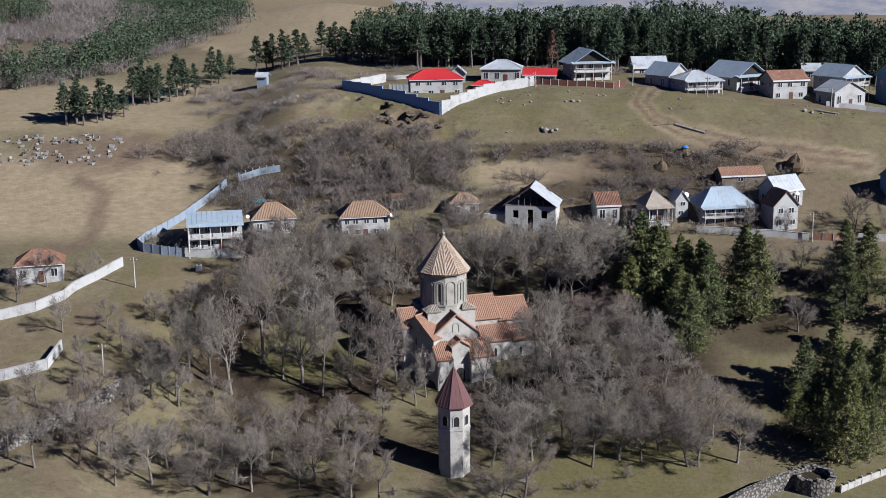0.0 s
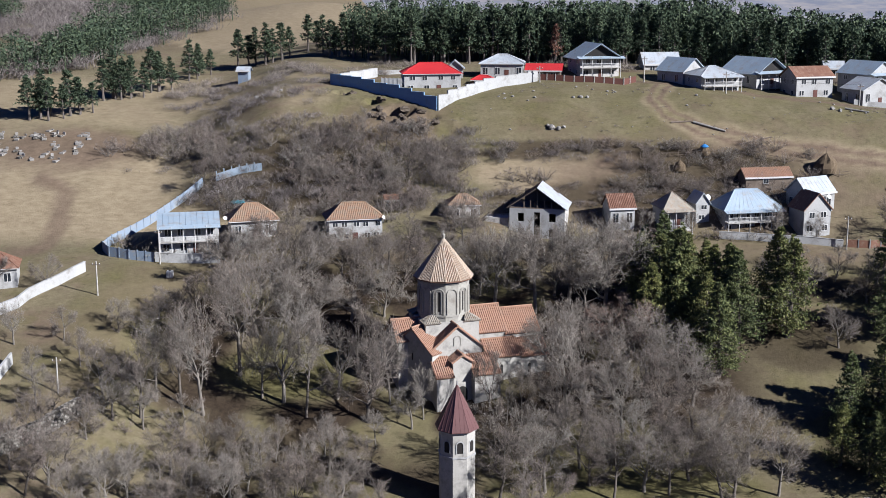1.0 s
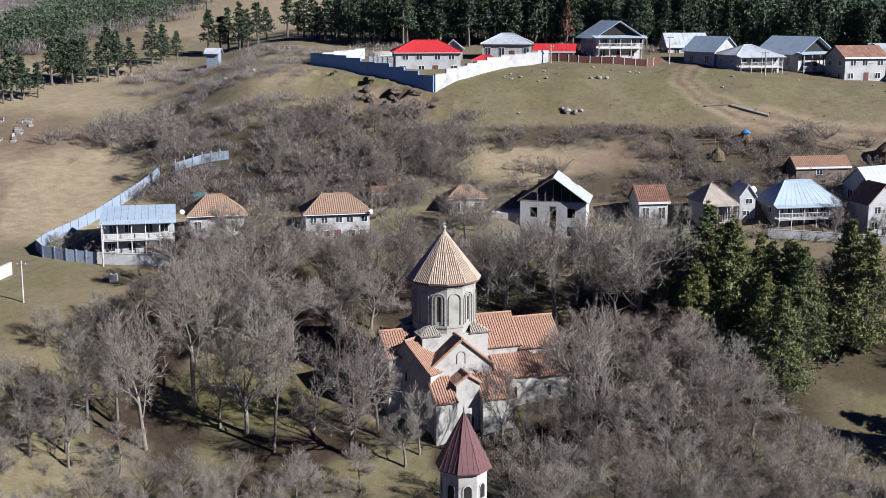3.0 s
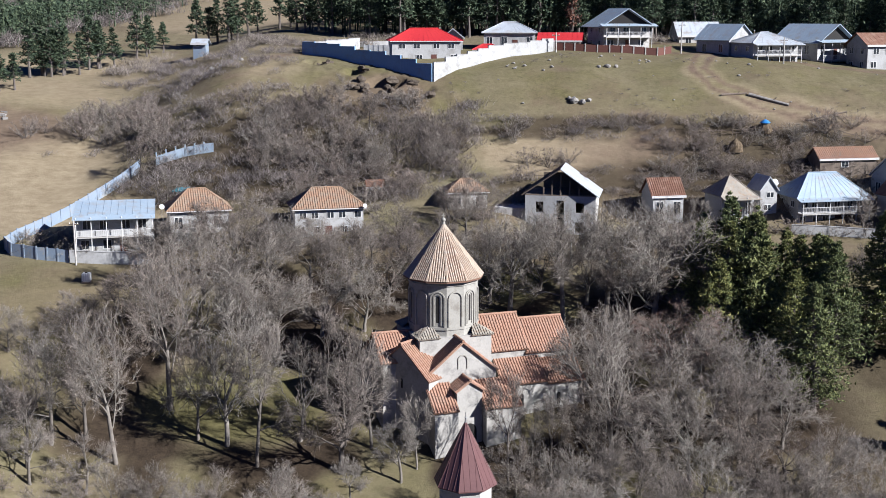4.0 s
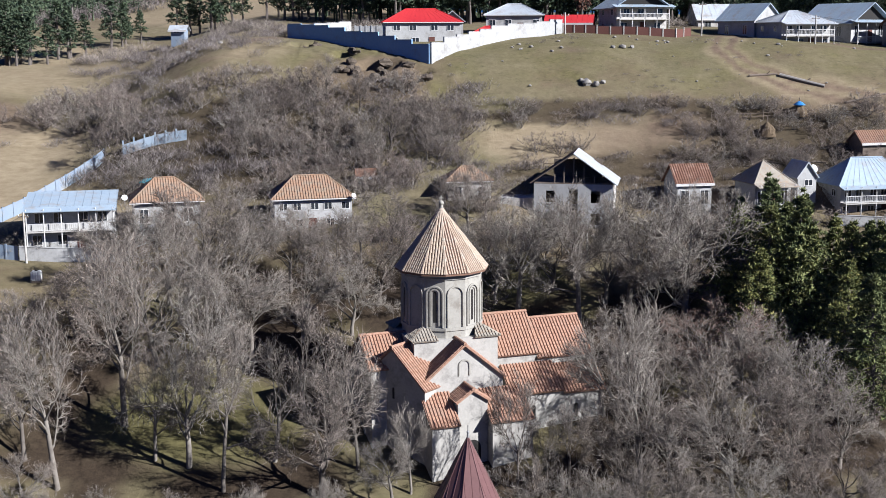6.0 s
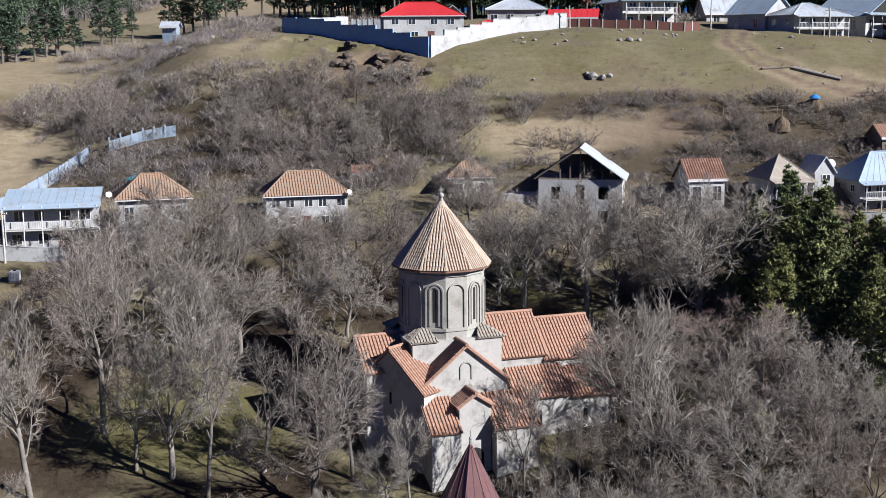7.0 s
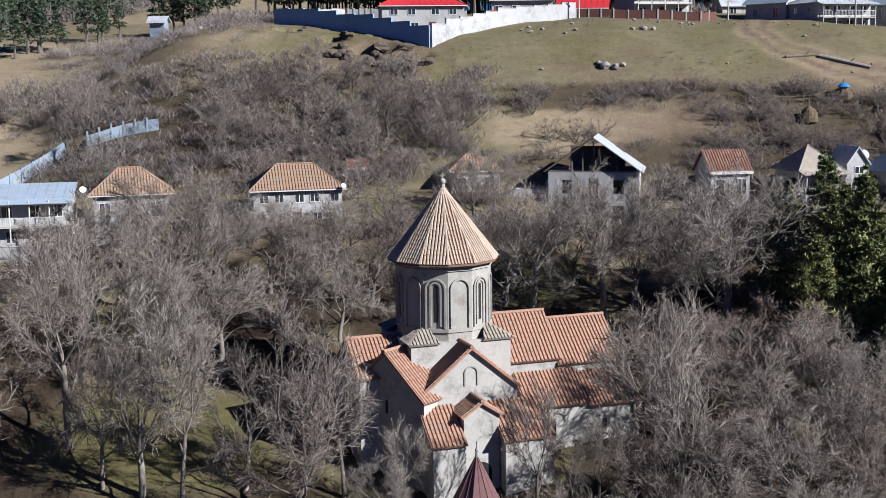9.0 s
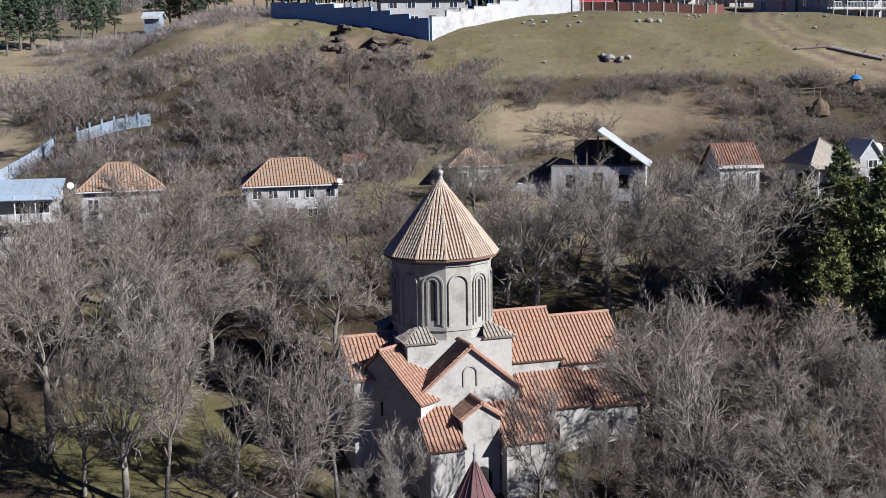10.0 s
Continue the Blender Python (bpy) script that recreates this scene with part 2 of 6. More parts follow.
def part(name, bm, material, parent, label="", kind=""):
    me = bpy.data.meshes.new(name)
    bm.to_mesh(me)
    bm.free()
    me.materials.append(material)
    ob = new(name, me)
    ob.parent = parent
    return tagged(ob, label, kind=kind)


def raw(name, verts, faces, material, parent=None, label="", kind=""):
    me = bpy.data.meshes.new(name)
    me.from_pydata(verts, [], faces)
    me.materials.append(material)
    ob = new(name, me)
    ob.parent = parent
    return tagged(ob, label, kind=kind)


def add_box(bm, x0, x1, y0, y1, z0, z1, m=None):
    vs = [bm.verts.new(Vector(p) if m is None else m @ Vector(p)) for p in
          [(x0, y0, z0), (x1, y0, z0), (x1, y1, z0), (x0, y1, z0), (x0, y0, z1), (x1, y0, z1), (x1, y1, z1), (x0, y1, z1)]]
    for f in [(3, 2, 1, 0), (4, 5, 6, 7), (0, 1, 5, 4), (1, 2, 6, 5), (2, 3, 7, 6), (3, 0, 4, 7)]:
        bm.faces.new([vs[i] for i in f])


def box(x0, x1, y0, y1, z0, z1, m=None):
    bm = bmesh.new()
    add_box(bm, x0, x1, y0, y1, z0, z1, m)
    return bm


def add_slab(bm, quad, t):
    """A slab of thickness t under a planar polygon given counterclockwise from above."""
    q = [Vector(p) for p in quad]
    n = (q[1] - q[0]).cross(q[2] - q[0]).normalized()
    top = [bm.verts.new(p) for p in q]
    low = [bm.verts.new(p - n * t) for p in q]
    bm.faces.new(top)
    bm.faces.new(low[::-1])
    for i in range(len(q)):
        j = (i + 1) % len(q)
        bm.faces.new((top[i], low[i], low[j], top[j]))


def add_prism(bm, ring, z0, z1):
    """An upright prism on a plan given counterclockwise."""
    lo = [bm.verts.new((x, y, z0)) for x, y in ring]
    hi = [bm.verts.new((x, y, z1)) for x, y in ring]
    bm.faces.new(lo[::-1])
    bm.faces.new(hi)
    for i in range(len(ring)):
        j = (i + 1) % len(ring)
        bm.faces.new((lo[i], lo[j], hi[j], hi[i]))


def add_rod(bm, a, b, r0, r1=None, n=6):
    a, b = Vector(a), Vector(b)
    r1 = r0 if r1 is None else r1
    d = (b - a).normalized()
    u = d.orthogonal().normalized()
    w = d.cross(u)
    lo = [bm.verts.new(a + (u * math.cos(6.2832 * i / n) + w * math.sin(6.2832 * i / n)) * r0) for i in range(n)]
    hi = [bm.verts.new(b + (u * math.cos(6.2832 * i / n) + w * math.sin(6.2832 * i / n)) * r1) for i in range(n)]
    bm.faces.new(lo[::-1])
    bm.faces.new(hi)
    for i in range(n):
        j = (i + 1) % n
        bm.faces.new((lo[i], lo[j], hi[j], hi[i]))


def rod(a, b, r0, r1=None, n=6):
    bm = bmesh.new()
    add_rod(bm, a, b, r0, r1, n)
    return bm


# ---- ground ----
YC = [-2600, -220, -90, -60, -40, -28, -18, -12, -8, 0, 10, 20, 28, 34, 40, 46, 54, 62, 70, 80, 98, 130, 200, 400, 900, 2600]
ZC = [-30, -22, -14, -10.5, -7.5, -5.2, -3.2, -0.9, 1.0, 3.5, 8, 12.0, 13.8, 15.6, 19.2, 23.6, 29.6, 34.2, 36.5, 37.3, 39.2, 41, 43, 34, 6, -10]
YL = [-2600, -220, -60, -25, -12, 5, 17, 26, 36, 44, 60, 80, 110, 130, 200, 300, 420, 900, 2600]
ZL = [-30, -20, -6, 0.5, 5.2, 10.6, 13.0, 14.0, 16.8, 20.2, 25.8, 31.8, 36.2, 38.5, 44, 53, 70, 110, 80]


def smooth(a, b, v):
    v = min(1.0, max(0.0, (v - a) / (b - a)))
    return v * v * (3 - 2 * v)


def ground(x, y):
    """The height of the land at a place."""
    s = 2.5 + 0.03 * abs(y)
    ys = (y - s, y, y + s)
    c = sum(float(np.interp(v, YC, ZC)) for v in ys) / 3
    far = smooth(150, 400, y)
    w = smooth(-30 - 10 * far, -54 - 260 * far, x)
    z = c if w == 0 else c * (1 - w) + w * sum(float(np.interp(v, YL, ZL)) for v in ys) / 3
    z -= 0.09 * max(0.0, min(x, 130) - 45) * smooth(55, 75, y)
    z += 0.055 * max(0.0, min(x, 90) - 35) * smooth(-12, 4, y) * smooth(24, 12, y)
    z += 2.0 * math.exp(-((y - 31) / 6.5) ** 2) * smooth(-36, -29, x) * smooth(14, 7, x)
    near = smooth(420, 120, abs(y)) * smooth(420, 160, abs(x))
    z += (noise.noise((x * 0.045, y * 0.045, 0.3)) * 0.9 + noise.noise((x * 0.17, y * 0.17, 4.0)) * 0.28) * near * (0.35 + 0.65 * smooth(40, 60, y))
    if -26 < x < 2 and 56 < y < 72:      # hollows broken into the bank under the wall
        for cx, cy, rx, ry, deep in ((-9.6, 61.6, 2.9, 1.7, 2.3), (-20.9, 69.4, 1.7, 1.1, 1.5), (-14.6, 65.6, 1.5, 1.0, 1.3), (-3.6, 59.4, 1.6, 0.9, 0.9)):
            z -= deep * smooth(1.15, 0.7, math.hypot((x - cx) / rx, (y - cy) / ry) + 0.35 * noise.noise((x * 0.8, y * 0.8, 3.0)))
        z += 0.5 * abs(noise.noise((x * 0.7, y * 0.9, 5.0))) * smooth(7, 3, abs(y - 62 + 0.45 * (x + 9)))
    z += 9.5 * math.exp(-((x + 42) / 34) ** 2 - ((y - 235) / 55) ** 2)
    z += noise.noise((x * 0.004, y * 0.004, 9.0)) * 16 * smooth(300, 800, abs(y) + abs(x) * 0.6)
    return z


TRACKS = [[(-75, 20), (-66, 28), (-66.5, 38), (-68, 46), (-74, 50)], [(-70, -6), (-52, -2), (-44, 12), (-40, 19), (-22, 24), (10, 27), (40, 29), (70, 27), (95, 24)],
          [(44, 80), (39.5, 66), (41.5, 61), (46, 57), (58, 53.6), (80, 50)], [(41, 80), (37.5, 66), (39.5, 59.5), (45, 55.2), (57, 51.8), (80, 48)], [(36, 84), (60, 74), (90, 67)], [(-46, 18), (-50, 2), (-49, -14), (-56, -30)],
          [(-30, 70), (-14, 88), (0, 96), (40, 95)], [(46, 12), (58, 8), (80, 6)]]


def near_line(x, y, line):
    best = 1e9
    for (x0, y0), (x1, y1) in zip(line, line[1:]):
        dx, dy = x1 - x0, y1 - y0
        f = min(1.0, max(0.0, ((x - x0) * dx + (y - y0) * dy) / (dx * dx + dy * dy)))
        best = min(best, math.hypot(x - x0 - f * dx, y - y0 - f * dy))
    return best


def soil(x, y):
    """Shares of bare earth, straw, moss and shade-darkened litter at a place."""
    if y > 140 and math.hypot((x + 42) / 45, (y - 230) / 75) < 1.2:      # the pale pasture hill
        return 0.1, 0.85, 0.0, 0.0
    if abs(x) > 120 or y < -60 or y > 140:
        return 0.15, 0.25, 0.0, 0.3 * smooth(-50, -75, x) * smooth(100, 125, y)
    wob = noise.noise((x * 0.3, y * 0.3, 1.7)) * 0.7
    e = rut = 0.0
    for i, t in enumerate(TRACKS):
        d = near_line(x, y, t) + wob
        w = (1.3, 3.2, 0.9, 0.9, 1.4, 3.4, 1.0, 1.2)[i]
        if i in (2, 3):
            rut = max(rut, 0.9 * smooth(2.2, 1.0, d))
            e = max(e, 0.9 * smooth(0.8, 0.25, d - 0.5 * wob))
            continue
        e = max(e, (0.75 if i not in (1, 5) else 0.3) * smooth(w + 1.2, w - 0.6, d))
    e = max(e, 0.85 * smooth(14, 4, math.hypot((x - 45) / 3.0, (y - 44) / 1.0) + wob * 4))       # trodden yards behind the houses
    e = max(e, 0.7 * smooth(9, 3, math.hypot((x + 10) / 1.6, y - 59) + wob * 4))                  # broken bank under the wall
    e = max(e, 0.8 * smooth(12, 6, math.hypot((x + 72) / 1.6, y - 62) + wob * 3))
    s = smooth(-44, -52, x + wob * 3) * smooth(26, 34, y) * smooth(66, 56, y)
    s = max(s, 1.0 * smooth(4.5, 2.5, math.hypot((x - 15) / 3.2, y - 46.8) + wob * 2.5), 0.8 * smooth(6, 3, math.hypot((x + 16) / 1.2, y - 42.5) + wob * 2),
            0.7 * smooth(9, 4, math.hypot((x + 41) / 1.0, y - 37) + wob * 2))
    s = max(s, 0.75 * smooth(-48, -60, x + wob * 4) * smooth(68, 76, y) * smooth(118, 100, y))                       # dry pasture below the pines
    s = max(s, 0.6 * smooth(-16, -26, x + wob * 4) * smooth(58, 66, y) * smooth(112, 98, y) * smooth(-0.25, 0.2, noise.noise((x * 0.11, y * 0.17, 3.3)) + 0.5 * wob))
    s = max(s, rut)
    m = 0.55 * smooth(32, 22, abs(x)) * smooth(24, 14, y) * smooth(-40, -24, y) * (0.6 + wob)
    m = max(m, 0.5 * smooth(50, 62, y) * smooth(-32, -14, x) * smooth(100, 90, y) * (0.7 + wob))
    # leaf litter under the churchyard trees, darkened to carry their shade, parted by lawns
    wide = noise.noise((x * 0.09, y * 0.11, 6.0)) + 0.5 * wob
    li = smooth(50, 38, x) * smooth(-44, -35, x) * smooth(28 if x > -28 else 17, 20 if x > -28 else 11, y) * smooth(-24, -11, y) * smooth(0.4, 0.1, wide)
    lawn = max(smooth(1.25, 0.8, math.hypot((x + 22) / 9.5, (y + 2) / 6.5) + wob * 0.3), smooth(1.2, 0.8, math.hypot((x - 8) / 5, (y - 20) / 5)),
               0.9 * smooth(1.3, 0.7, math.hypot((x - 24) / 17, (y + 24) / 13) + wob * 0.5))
    # near slope: dark litter standing in for the shaded understory
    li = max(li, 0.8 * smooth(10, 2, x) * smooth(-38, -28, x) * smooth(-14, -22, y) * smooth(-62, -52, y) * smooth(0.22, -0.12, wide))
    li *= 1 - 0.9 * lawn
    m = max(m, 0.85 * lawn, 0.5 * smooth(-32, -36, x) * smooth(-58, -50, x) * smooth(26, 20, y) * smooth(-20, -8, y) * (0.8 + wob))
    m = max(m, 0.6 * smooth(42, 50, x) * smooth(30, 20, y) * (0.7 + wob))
    for cx, cy, rx, ry in ((-26, 45, 20, 9), (52, 4, 9, 6), (60, 16, 10, 4), (57, -16, 8, 6), (48, 46.5, 16, 5), (16, 41.4, 11, 1.5), (20, 52.4, 15, 1.3), (38, 51.0, 10, 1.5), (32, 43, 15, 3.4), (12, 50.6, 9, 1.2)):        # under the thickets, the same shade-dark litter
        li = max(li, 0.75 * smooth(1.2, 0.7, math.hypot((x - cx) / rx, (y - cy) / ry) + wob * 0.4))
    e *= 1 - li
    return e, max(0.0, s), min(1.0, max(0.0, m)), li


def build_ground():
    def steps(edges):
        out = []
        for a, b, d in edges:
            n = max(1, round((b - a) / d))
            out += [a + (b - a) * i / n for i in range(n)]
        return out + [edges[-1][1]]
    xs = steps([(-2600, -600, 250), (-600, -160, 30), (-160, -95, 4), (-95, -26, 1.3), (-26, 2, 0.55), (2, 32, 1.3), (32, 66, 0.6), (66, 100, 1.3), (100, 170, 4), (170, 600, 30), (600, 2600, 250)])
    ys = steps([(-2600, -300, 250), (-300, -60, 12), (-60, 48, 1.3), (48, 72, 0.55), (72, 135, 1.3), (135, 260, 5), (260, 900, 40), (900, 2600, 250)])
    verts = [(x, y, ground(x, y)) for y in ys for x in xs]
    n = len(xs)
    faces = [(j * n + i, j * n + i + 1, (j + 1) * n + i + 1, (j + 1) * n + i) for j in range(len(ys) - 1) for i in range(n - 1)]
    ob = raw("ground", verts, faces, M_GROUND)
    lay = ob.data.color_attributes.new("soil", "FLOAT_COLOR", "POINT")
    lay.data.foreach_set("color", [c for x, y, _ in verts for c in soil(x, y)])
    for p in ob.data.polygons:
        p.use_smooth = True
    return tagged(ob, "dry winter meadow and bare earth on a hillside", "ground", kind="structure")


build_ground()


def build_far_hills():
    v, f = [], []
    n = 120
    for i in range(n + 1):
        x = -600 + 2600 * i / n
        h = 41 + 9 * noise.noise((x * 0.0022, 3.0, 0)) + 3 * noise.noise((x * 0.012, 8.0, 0)) - 0.004 * max(0, x - 300)
        v += [(x, 1250, -30), (x, 1420, 8 + 0.3 * h), (x, 1600, h), (x, 1900, -30)]
    for i in range(n):
        for j in range(3):
            f.append((i * 4 + j, i * 4 + 4 + j, i * 4 + 5 + j, i * 4 + 1 + j))
    tagged(raw("backdrop", v, f, M_FARHILL), "far heath ridge on the horizon, haze painted in blue-grey", "hills", kind="structure")


build_far_hills()


# ---- roofs ----
def add_ribs(bm, poly, spacing, r, tile=0.42):
    """Barrel cover tiles in rows down the fall of a planar roof polygon."""
    q = [Vector(p) for p in poly]
    n = (q[1] - q[0]).cross(q[2] - q[0]).normalized()
    across = Vector((0, 0, 1)).cross(n).normalized()
    up = n.cross(across).normalized()
    o = q[0]
    pts = [((p - o).dot(across), (p - o).dot(up)) for p in q]
    a0, a1 = min(p[0] for p in pts), max(p[0] for p in pts)
    count = max(1, round((a1 - a0) / spacing))
    for c in range(count):
        a = a0 + (c + 0.5) * (a1 - a0) / count
        cuts = []
        for (x0, y0), (x1, y1) in zip(pts, pts[1:] + pts[:1]):
            if (x0 - a) * (x1 - a) < 0:
                cuts.append(y0 + (y1 - y0) * (a - x0) / (x1 - x0))
        if len(cuts) < 2:
            continue
        lo, hi = min(cuts), max(cuts)
        m = max(1, round((hi - lo) / tile))
        for s in range(m):
            b0, b1 = lo + (hi - lo) * s / m, lo + (hi - lo) * (s + 1) / m + 0.03
            rr = r * rng.uniform(0.92, 1.1)
            da = rng.uniform(-0.012, 0.012)
            low = [o + across * (a + da + rr * x) + up * b0 + n * (rr * h + 0.012) for x, h in ((-1, 0), (-0.5, 0.8), (0.5, 0.8), (1, 0))]
            top = [o + across * (a + da + rr * 0.78 * x) + up * b1 + n * (rr * 0.8 * h) for x, h in ((-1, 0), (-0.5, 0.8), (0.5, 0.8), (1, 0))]
            vl, vt = [bm.verts.new(p) for p in low], [bm.verts.new(p) for p in top]
            for i in range(3):
                bm.faces.new((vl[i], vl[i + 1], vt[i + 1], vt[i]))
            bm.faces.new(vl[::-1])


def roof_plane(parent, quad, mat, t=0.16, ribs=0.30, r=0.105, name="roof_slope"):
    bm = bmesh.new()
    add_slab(bm, quad, t)
    ob = part(name, bm, mat, parent)
    if ribs:
        bm = bmesh.new()
        add_ribs(bm, quad, ribs, r)
        part("tile_cover", bm, mat, ob, kind="stuff")
    return ob


def turned(a, pts):
    c, s = math.cos(radians(a)), math.sin(radians(a))
    return [(x * c - y * s, x * s + y * c, z) for x, y, z in pts]


def gable_body(bm, a, hw, r0, r1, z0, ze, zr):
    """A gabled block that runs out from the middle in the direction a (degrees to the right of the front)."""
    f = turned(a, [(-hw, -r1, z0), (hw, -r1, z0), (hw, -r1, ze), (0, -r1, zr), (-hw, -r1, ze)])
    b = turned(a, [(-hw, -r0, z0), (hw, -r0, z0), (hw, -r0, ze), (0, -r0, zr), (-hw, -r0, ze)])
    vf, vb = [bm.verts.new(p) for p in f], [bm.verts.new(p) for p in b]
    bm.faces.new(vf)
    bm.faces.new(vb[::-1])
    for i in range(5):
        j = (i + 1) % 5
        bm.faces.new((vf[j], vf[i], vb[i], vb[j]))


def gable_roof(parent, a, hw, r0, r1, ze, zr, mat, over=0.28, t=0.16, ribs=0.30):
    k = (zr - ze) / hw
    for s in (-1, 1):
        e = hw + over
        quad = turned(a, [(s * e, -r1 - over, ze - k * over + t), (s * e, -r0, ze - k * over + t), (0, -r0, zr + t), (0, -r1 - over, zr + t)])
        roof_plane(parent, quad if s > 0 else quad[::-1], mat, t, ribs)
    bm = bmesh.new()
    p = turned(a, [(0, -r1 - over, zr + t), (0, -r0, zr + t)])
    add_rod(bm, p[0], p[1], 0.15, n=8)
    part("ridge_tiles", bm, mat, parent)


def arch_band(bm, m, w, h, z0, band, depth):
    """A raised round-headed moulding on a wall plane (x across, z up, -y out)."""
    pts = [(-w, z0)] + [(-w, z0 + h)] + [(-w * math.cos(math.pi * i / 12), z0 + h + w * math.sin(math.pi * i / 12)) for i in range(1, 12)] + [(w, z0 + h), (w, z0)]
    wi = w - band
    ins = [(-wi, z0)] + [(-wi, z0 + h)] + [(-wi * math.cos(math.pi * i / 12), z0 + h + wi * math.sin(math.pi * i / 12)) for i in range(1, 12)] + [(wi, z0 + h), (wi, z0)]
    def row(ps, y):
        return [bm.verts.new(m @ Vector((x, y, z))) for x, z in ps]
    o0, o1, i1, i0 = row(pts, 0), row(pts, -depth), row(ins, -depth), row(ins, 0)
    for i in range(len(pts) - 1):
        for a, b in ((o0, o1), (o1, i1), (i1, i0)):
            bm.faces.new((a[i], b[i], b[i + 1], a[i + 1]))


def arch_panel(bm, m, w, h, z0, y0, y1):
    ps = [(-w, z0), (w, z0), (w, z0 + h)] + [(w * math.cos(math.pi * i / 10), z0 + h + w * math.sin(math.pi * i / 10)) for i in range(1, 10)] + [(-w, z0 + h)]
    f = [bm.verts.new(m @ Vector((x, y1, z))) for x, z in ps]
    b = [bm.verts.new(m @ Vector((x, y0, z))) for x, z in ps]
    bm.faces.new(f)
    for i in range(len(ps)):
        j = (i + 1) % len(ps)
        bm.faces.new((f[j], f[i], b[i], b[j]))


# ---- the church ----
def build_church():
    ch = thing("church", "pale plastered domed church with orange clay tile roofs among bare trees", "church")
    # drum: twelve sides, one face turned 9 degrees to the left of the front
    N, R, Z0, Z1 = 12, 3.62, 11.75, 16.85
    base = -9 - 15
    ring = [(R * math.sin(radians(base + 30 * i)), -R * math.cos(radians(base + 30 * i))) for i in range(N)]
    bm = bmesh.new()
    add_prism(bm, ring, Z0 - 1.5, Z1)
    drum = part("drum", bm, M_STONE, ch, "twelve-sided stone drum with blind arcading")
    for r, za, zb in ((R + 0.10, Z0, Z0 + 0.28), (R + 0.12, Z1 - 0.52, Z1 - 0.38), (R + 0.22, Z1 - 0.2, Z1)):
        bm = bmesh.new()
        add_prism(bm, [(r / R * x, r / R * y) for x, y in ring], za, zb)
        part("cornice", bm, M_STONE, drum)
    ap = R * math.cos(radians(15))
    for i in range(N):
        m = pose(0, 0, 0, 0, 0, -9 + 30 * i) @ pose(0, -ap, 0)
        bm = bmesh.new()
        arch_band(bm, m, 0.78, 2.95, Z0 + 0.3, 0.13, 0.12)
        part("arch", bm, M_STONE, drum)
        if i % 2 == 0:
            bm = bmesh.new()
            arch_band(bm, m, 0.46, 2.9, Z0 + 0.45, 0.14, 0.09)
            part("window_surround", bm, M_STONE, drum)
            bm = bmesh.new()
            arch_panel(bm, m, 0.15, 2.6, Z0 + 0.75, 0.05, -0.012)
            part("window", bm, M_DARK, drum, "narrow dark lancet window")
    # tiled cone
    apex, zr, er = Vector((0, 0, 22.3)), 16.9, 4.2
    ridge = [Vector((er * math.sin(radians(base + 30 * i)), -er * math.cos(radians(base + 30 * i)), zr)) for i in range(N)]
    bm = bmesh.new()
    vs, low, top = [bm.verts.new(p) for p in ridge], [bm.verts.new(p - Vector((0, 0, 0.16))) for p in ridge], bm.verts.new(apex)
    bm.faces.new(low[::-1])
    for i in range(N):
        j = (i + 1) % N
        bm.faces.new((vs[i], vs[j], top))
        bm.faces.new((low[i], low[j], vs[j], vs[i]))
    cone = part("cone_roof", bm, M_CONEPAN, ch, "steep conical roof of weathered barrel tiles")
    bm = bmesh.new()
    for i in range(N):
        add_ribs(bm, [ridge[i], ridge[(i + 1) % N], apex], 0.255, 0.098, 0.4)
    for p in ridge:
        add_rod(bm, p, apex, 0.10, 0.06, 6)
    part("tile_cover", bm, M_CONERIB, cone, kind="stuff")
    bm = bmesh.new()
    add_rod(bm, (0, 0, 21.95), (0, 0, 22.5), 0.24, 0.15, 10)
    bmesh.ops.create_uvsphere(bm, u_segments=12, v_segments=8, radius=0.24, matrix=pose(0, 0, 22.65))
    add_box(bm, -0.05, 0.05, -0.05, 0.05, 22.75, 23.3)
    add_box(bm, -0.2, 0.2, -0.045, 0.045, 23.05, 23.13)
    part("finial", bm, M_STONE, ch, "stone ball finial with a small cross")
    # square block under the drum with its tiled corner roofs
    A, hs = 20, 3.9
    bm = bmesh.new()
    add_prism(bm, [p[:2] for p in turned(A, [(-hs, -hs, 0), (hs, -hs, 0), (hs, hs, 0), (-hs, hs, 0)])], 3.0, 11.1)
    part("crossing_block", bm, M_PLASTER, ch)
    for q in range(4):
        sx, sy = ((-1, -1), (1, -1), (1, 1), (-1, 1))[q]
        e = hs + 0.22
        c = turned(A, [(sx * e, sy * e, 11.15)])[0]
        p = turned(A, [(sx * 1.7, sy * e, 11.15)])[0]
        r = turned(A, [(sx * e, sy * 1.7, 11.15)])[0]
        d = turned(A, [(sx * 2.3, sy * 2.3, 12.25)])[0]
        for tri in ((p, c, d), (c, r, d)):
            a, b, g = (Vector(v) for v in tri)
            if (b - a).cross(g - a).z < 0:
                a, b = b, a
            roof_plane(ch, (a, b, g), M_GREYTILE, 0.14, 0.28, 0.09, "corner_roof")
    # cross arms: (direction, half width, inner, outer, eave, ridge)
    arms = [(20, 3.6, 3.0, 5.9, 8.0, 11.0), (-37, 3.5, 2.5, 6.9, 7.6, 10.7), (110, 3.3, 3.0, 8.0, 9.1, 12.0), (110, 3.3, 8.0, 13.2, 8.6, 11.3),
            (-70, 3.1, 3.0, 7.6, 8.8, 11.0), (200, 3.5, 3.0, 8.2, 8.6, 11.4)]
    for i, (a, hw, r0, r1, ze, zr) in enumerate(arms):
        bm = bmesh.new()
        gable_body(bm, a, hw, 0.0 if r0 < 5 else r0 - 0.2, r1, -1.5, ze, zr)
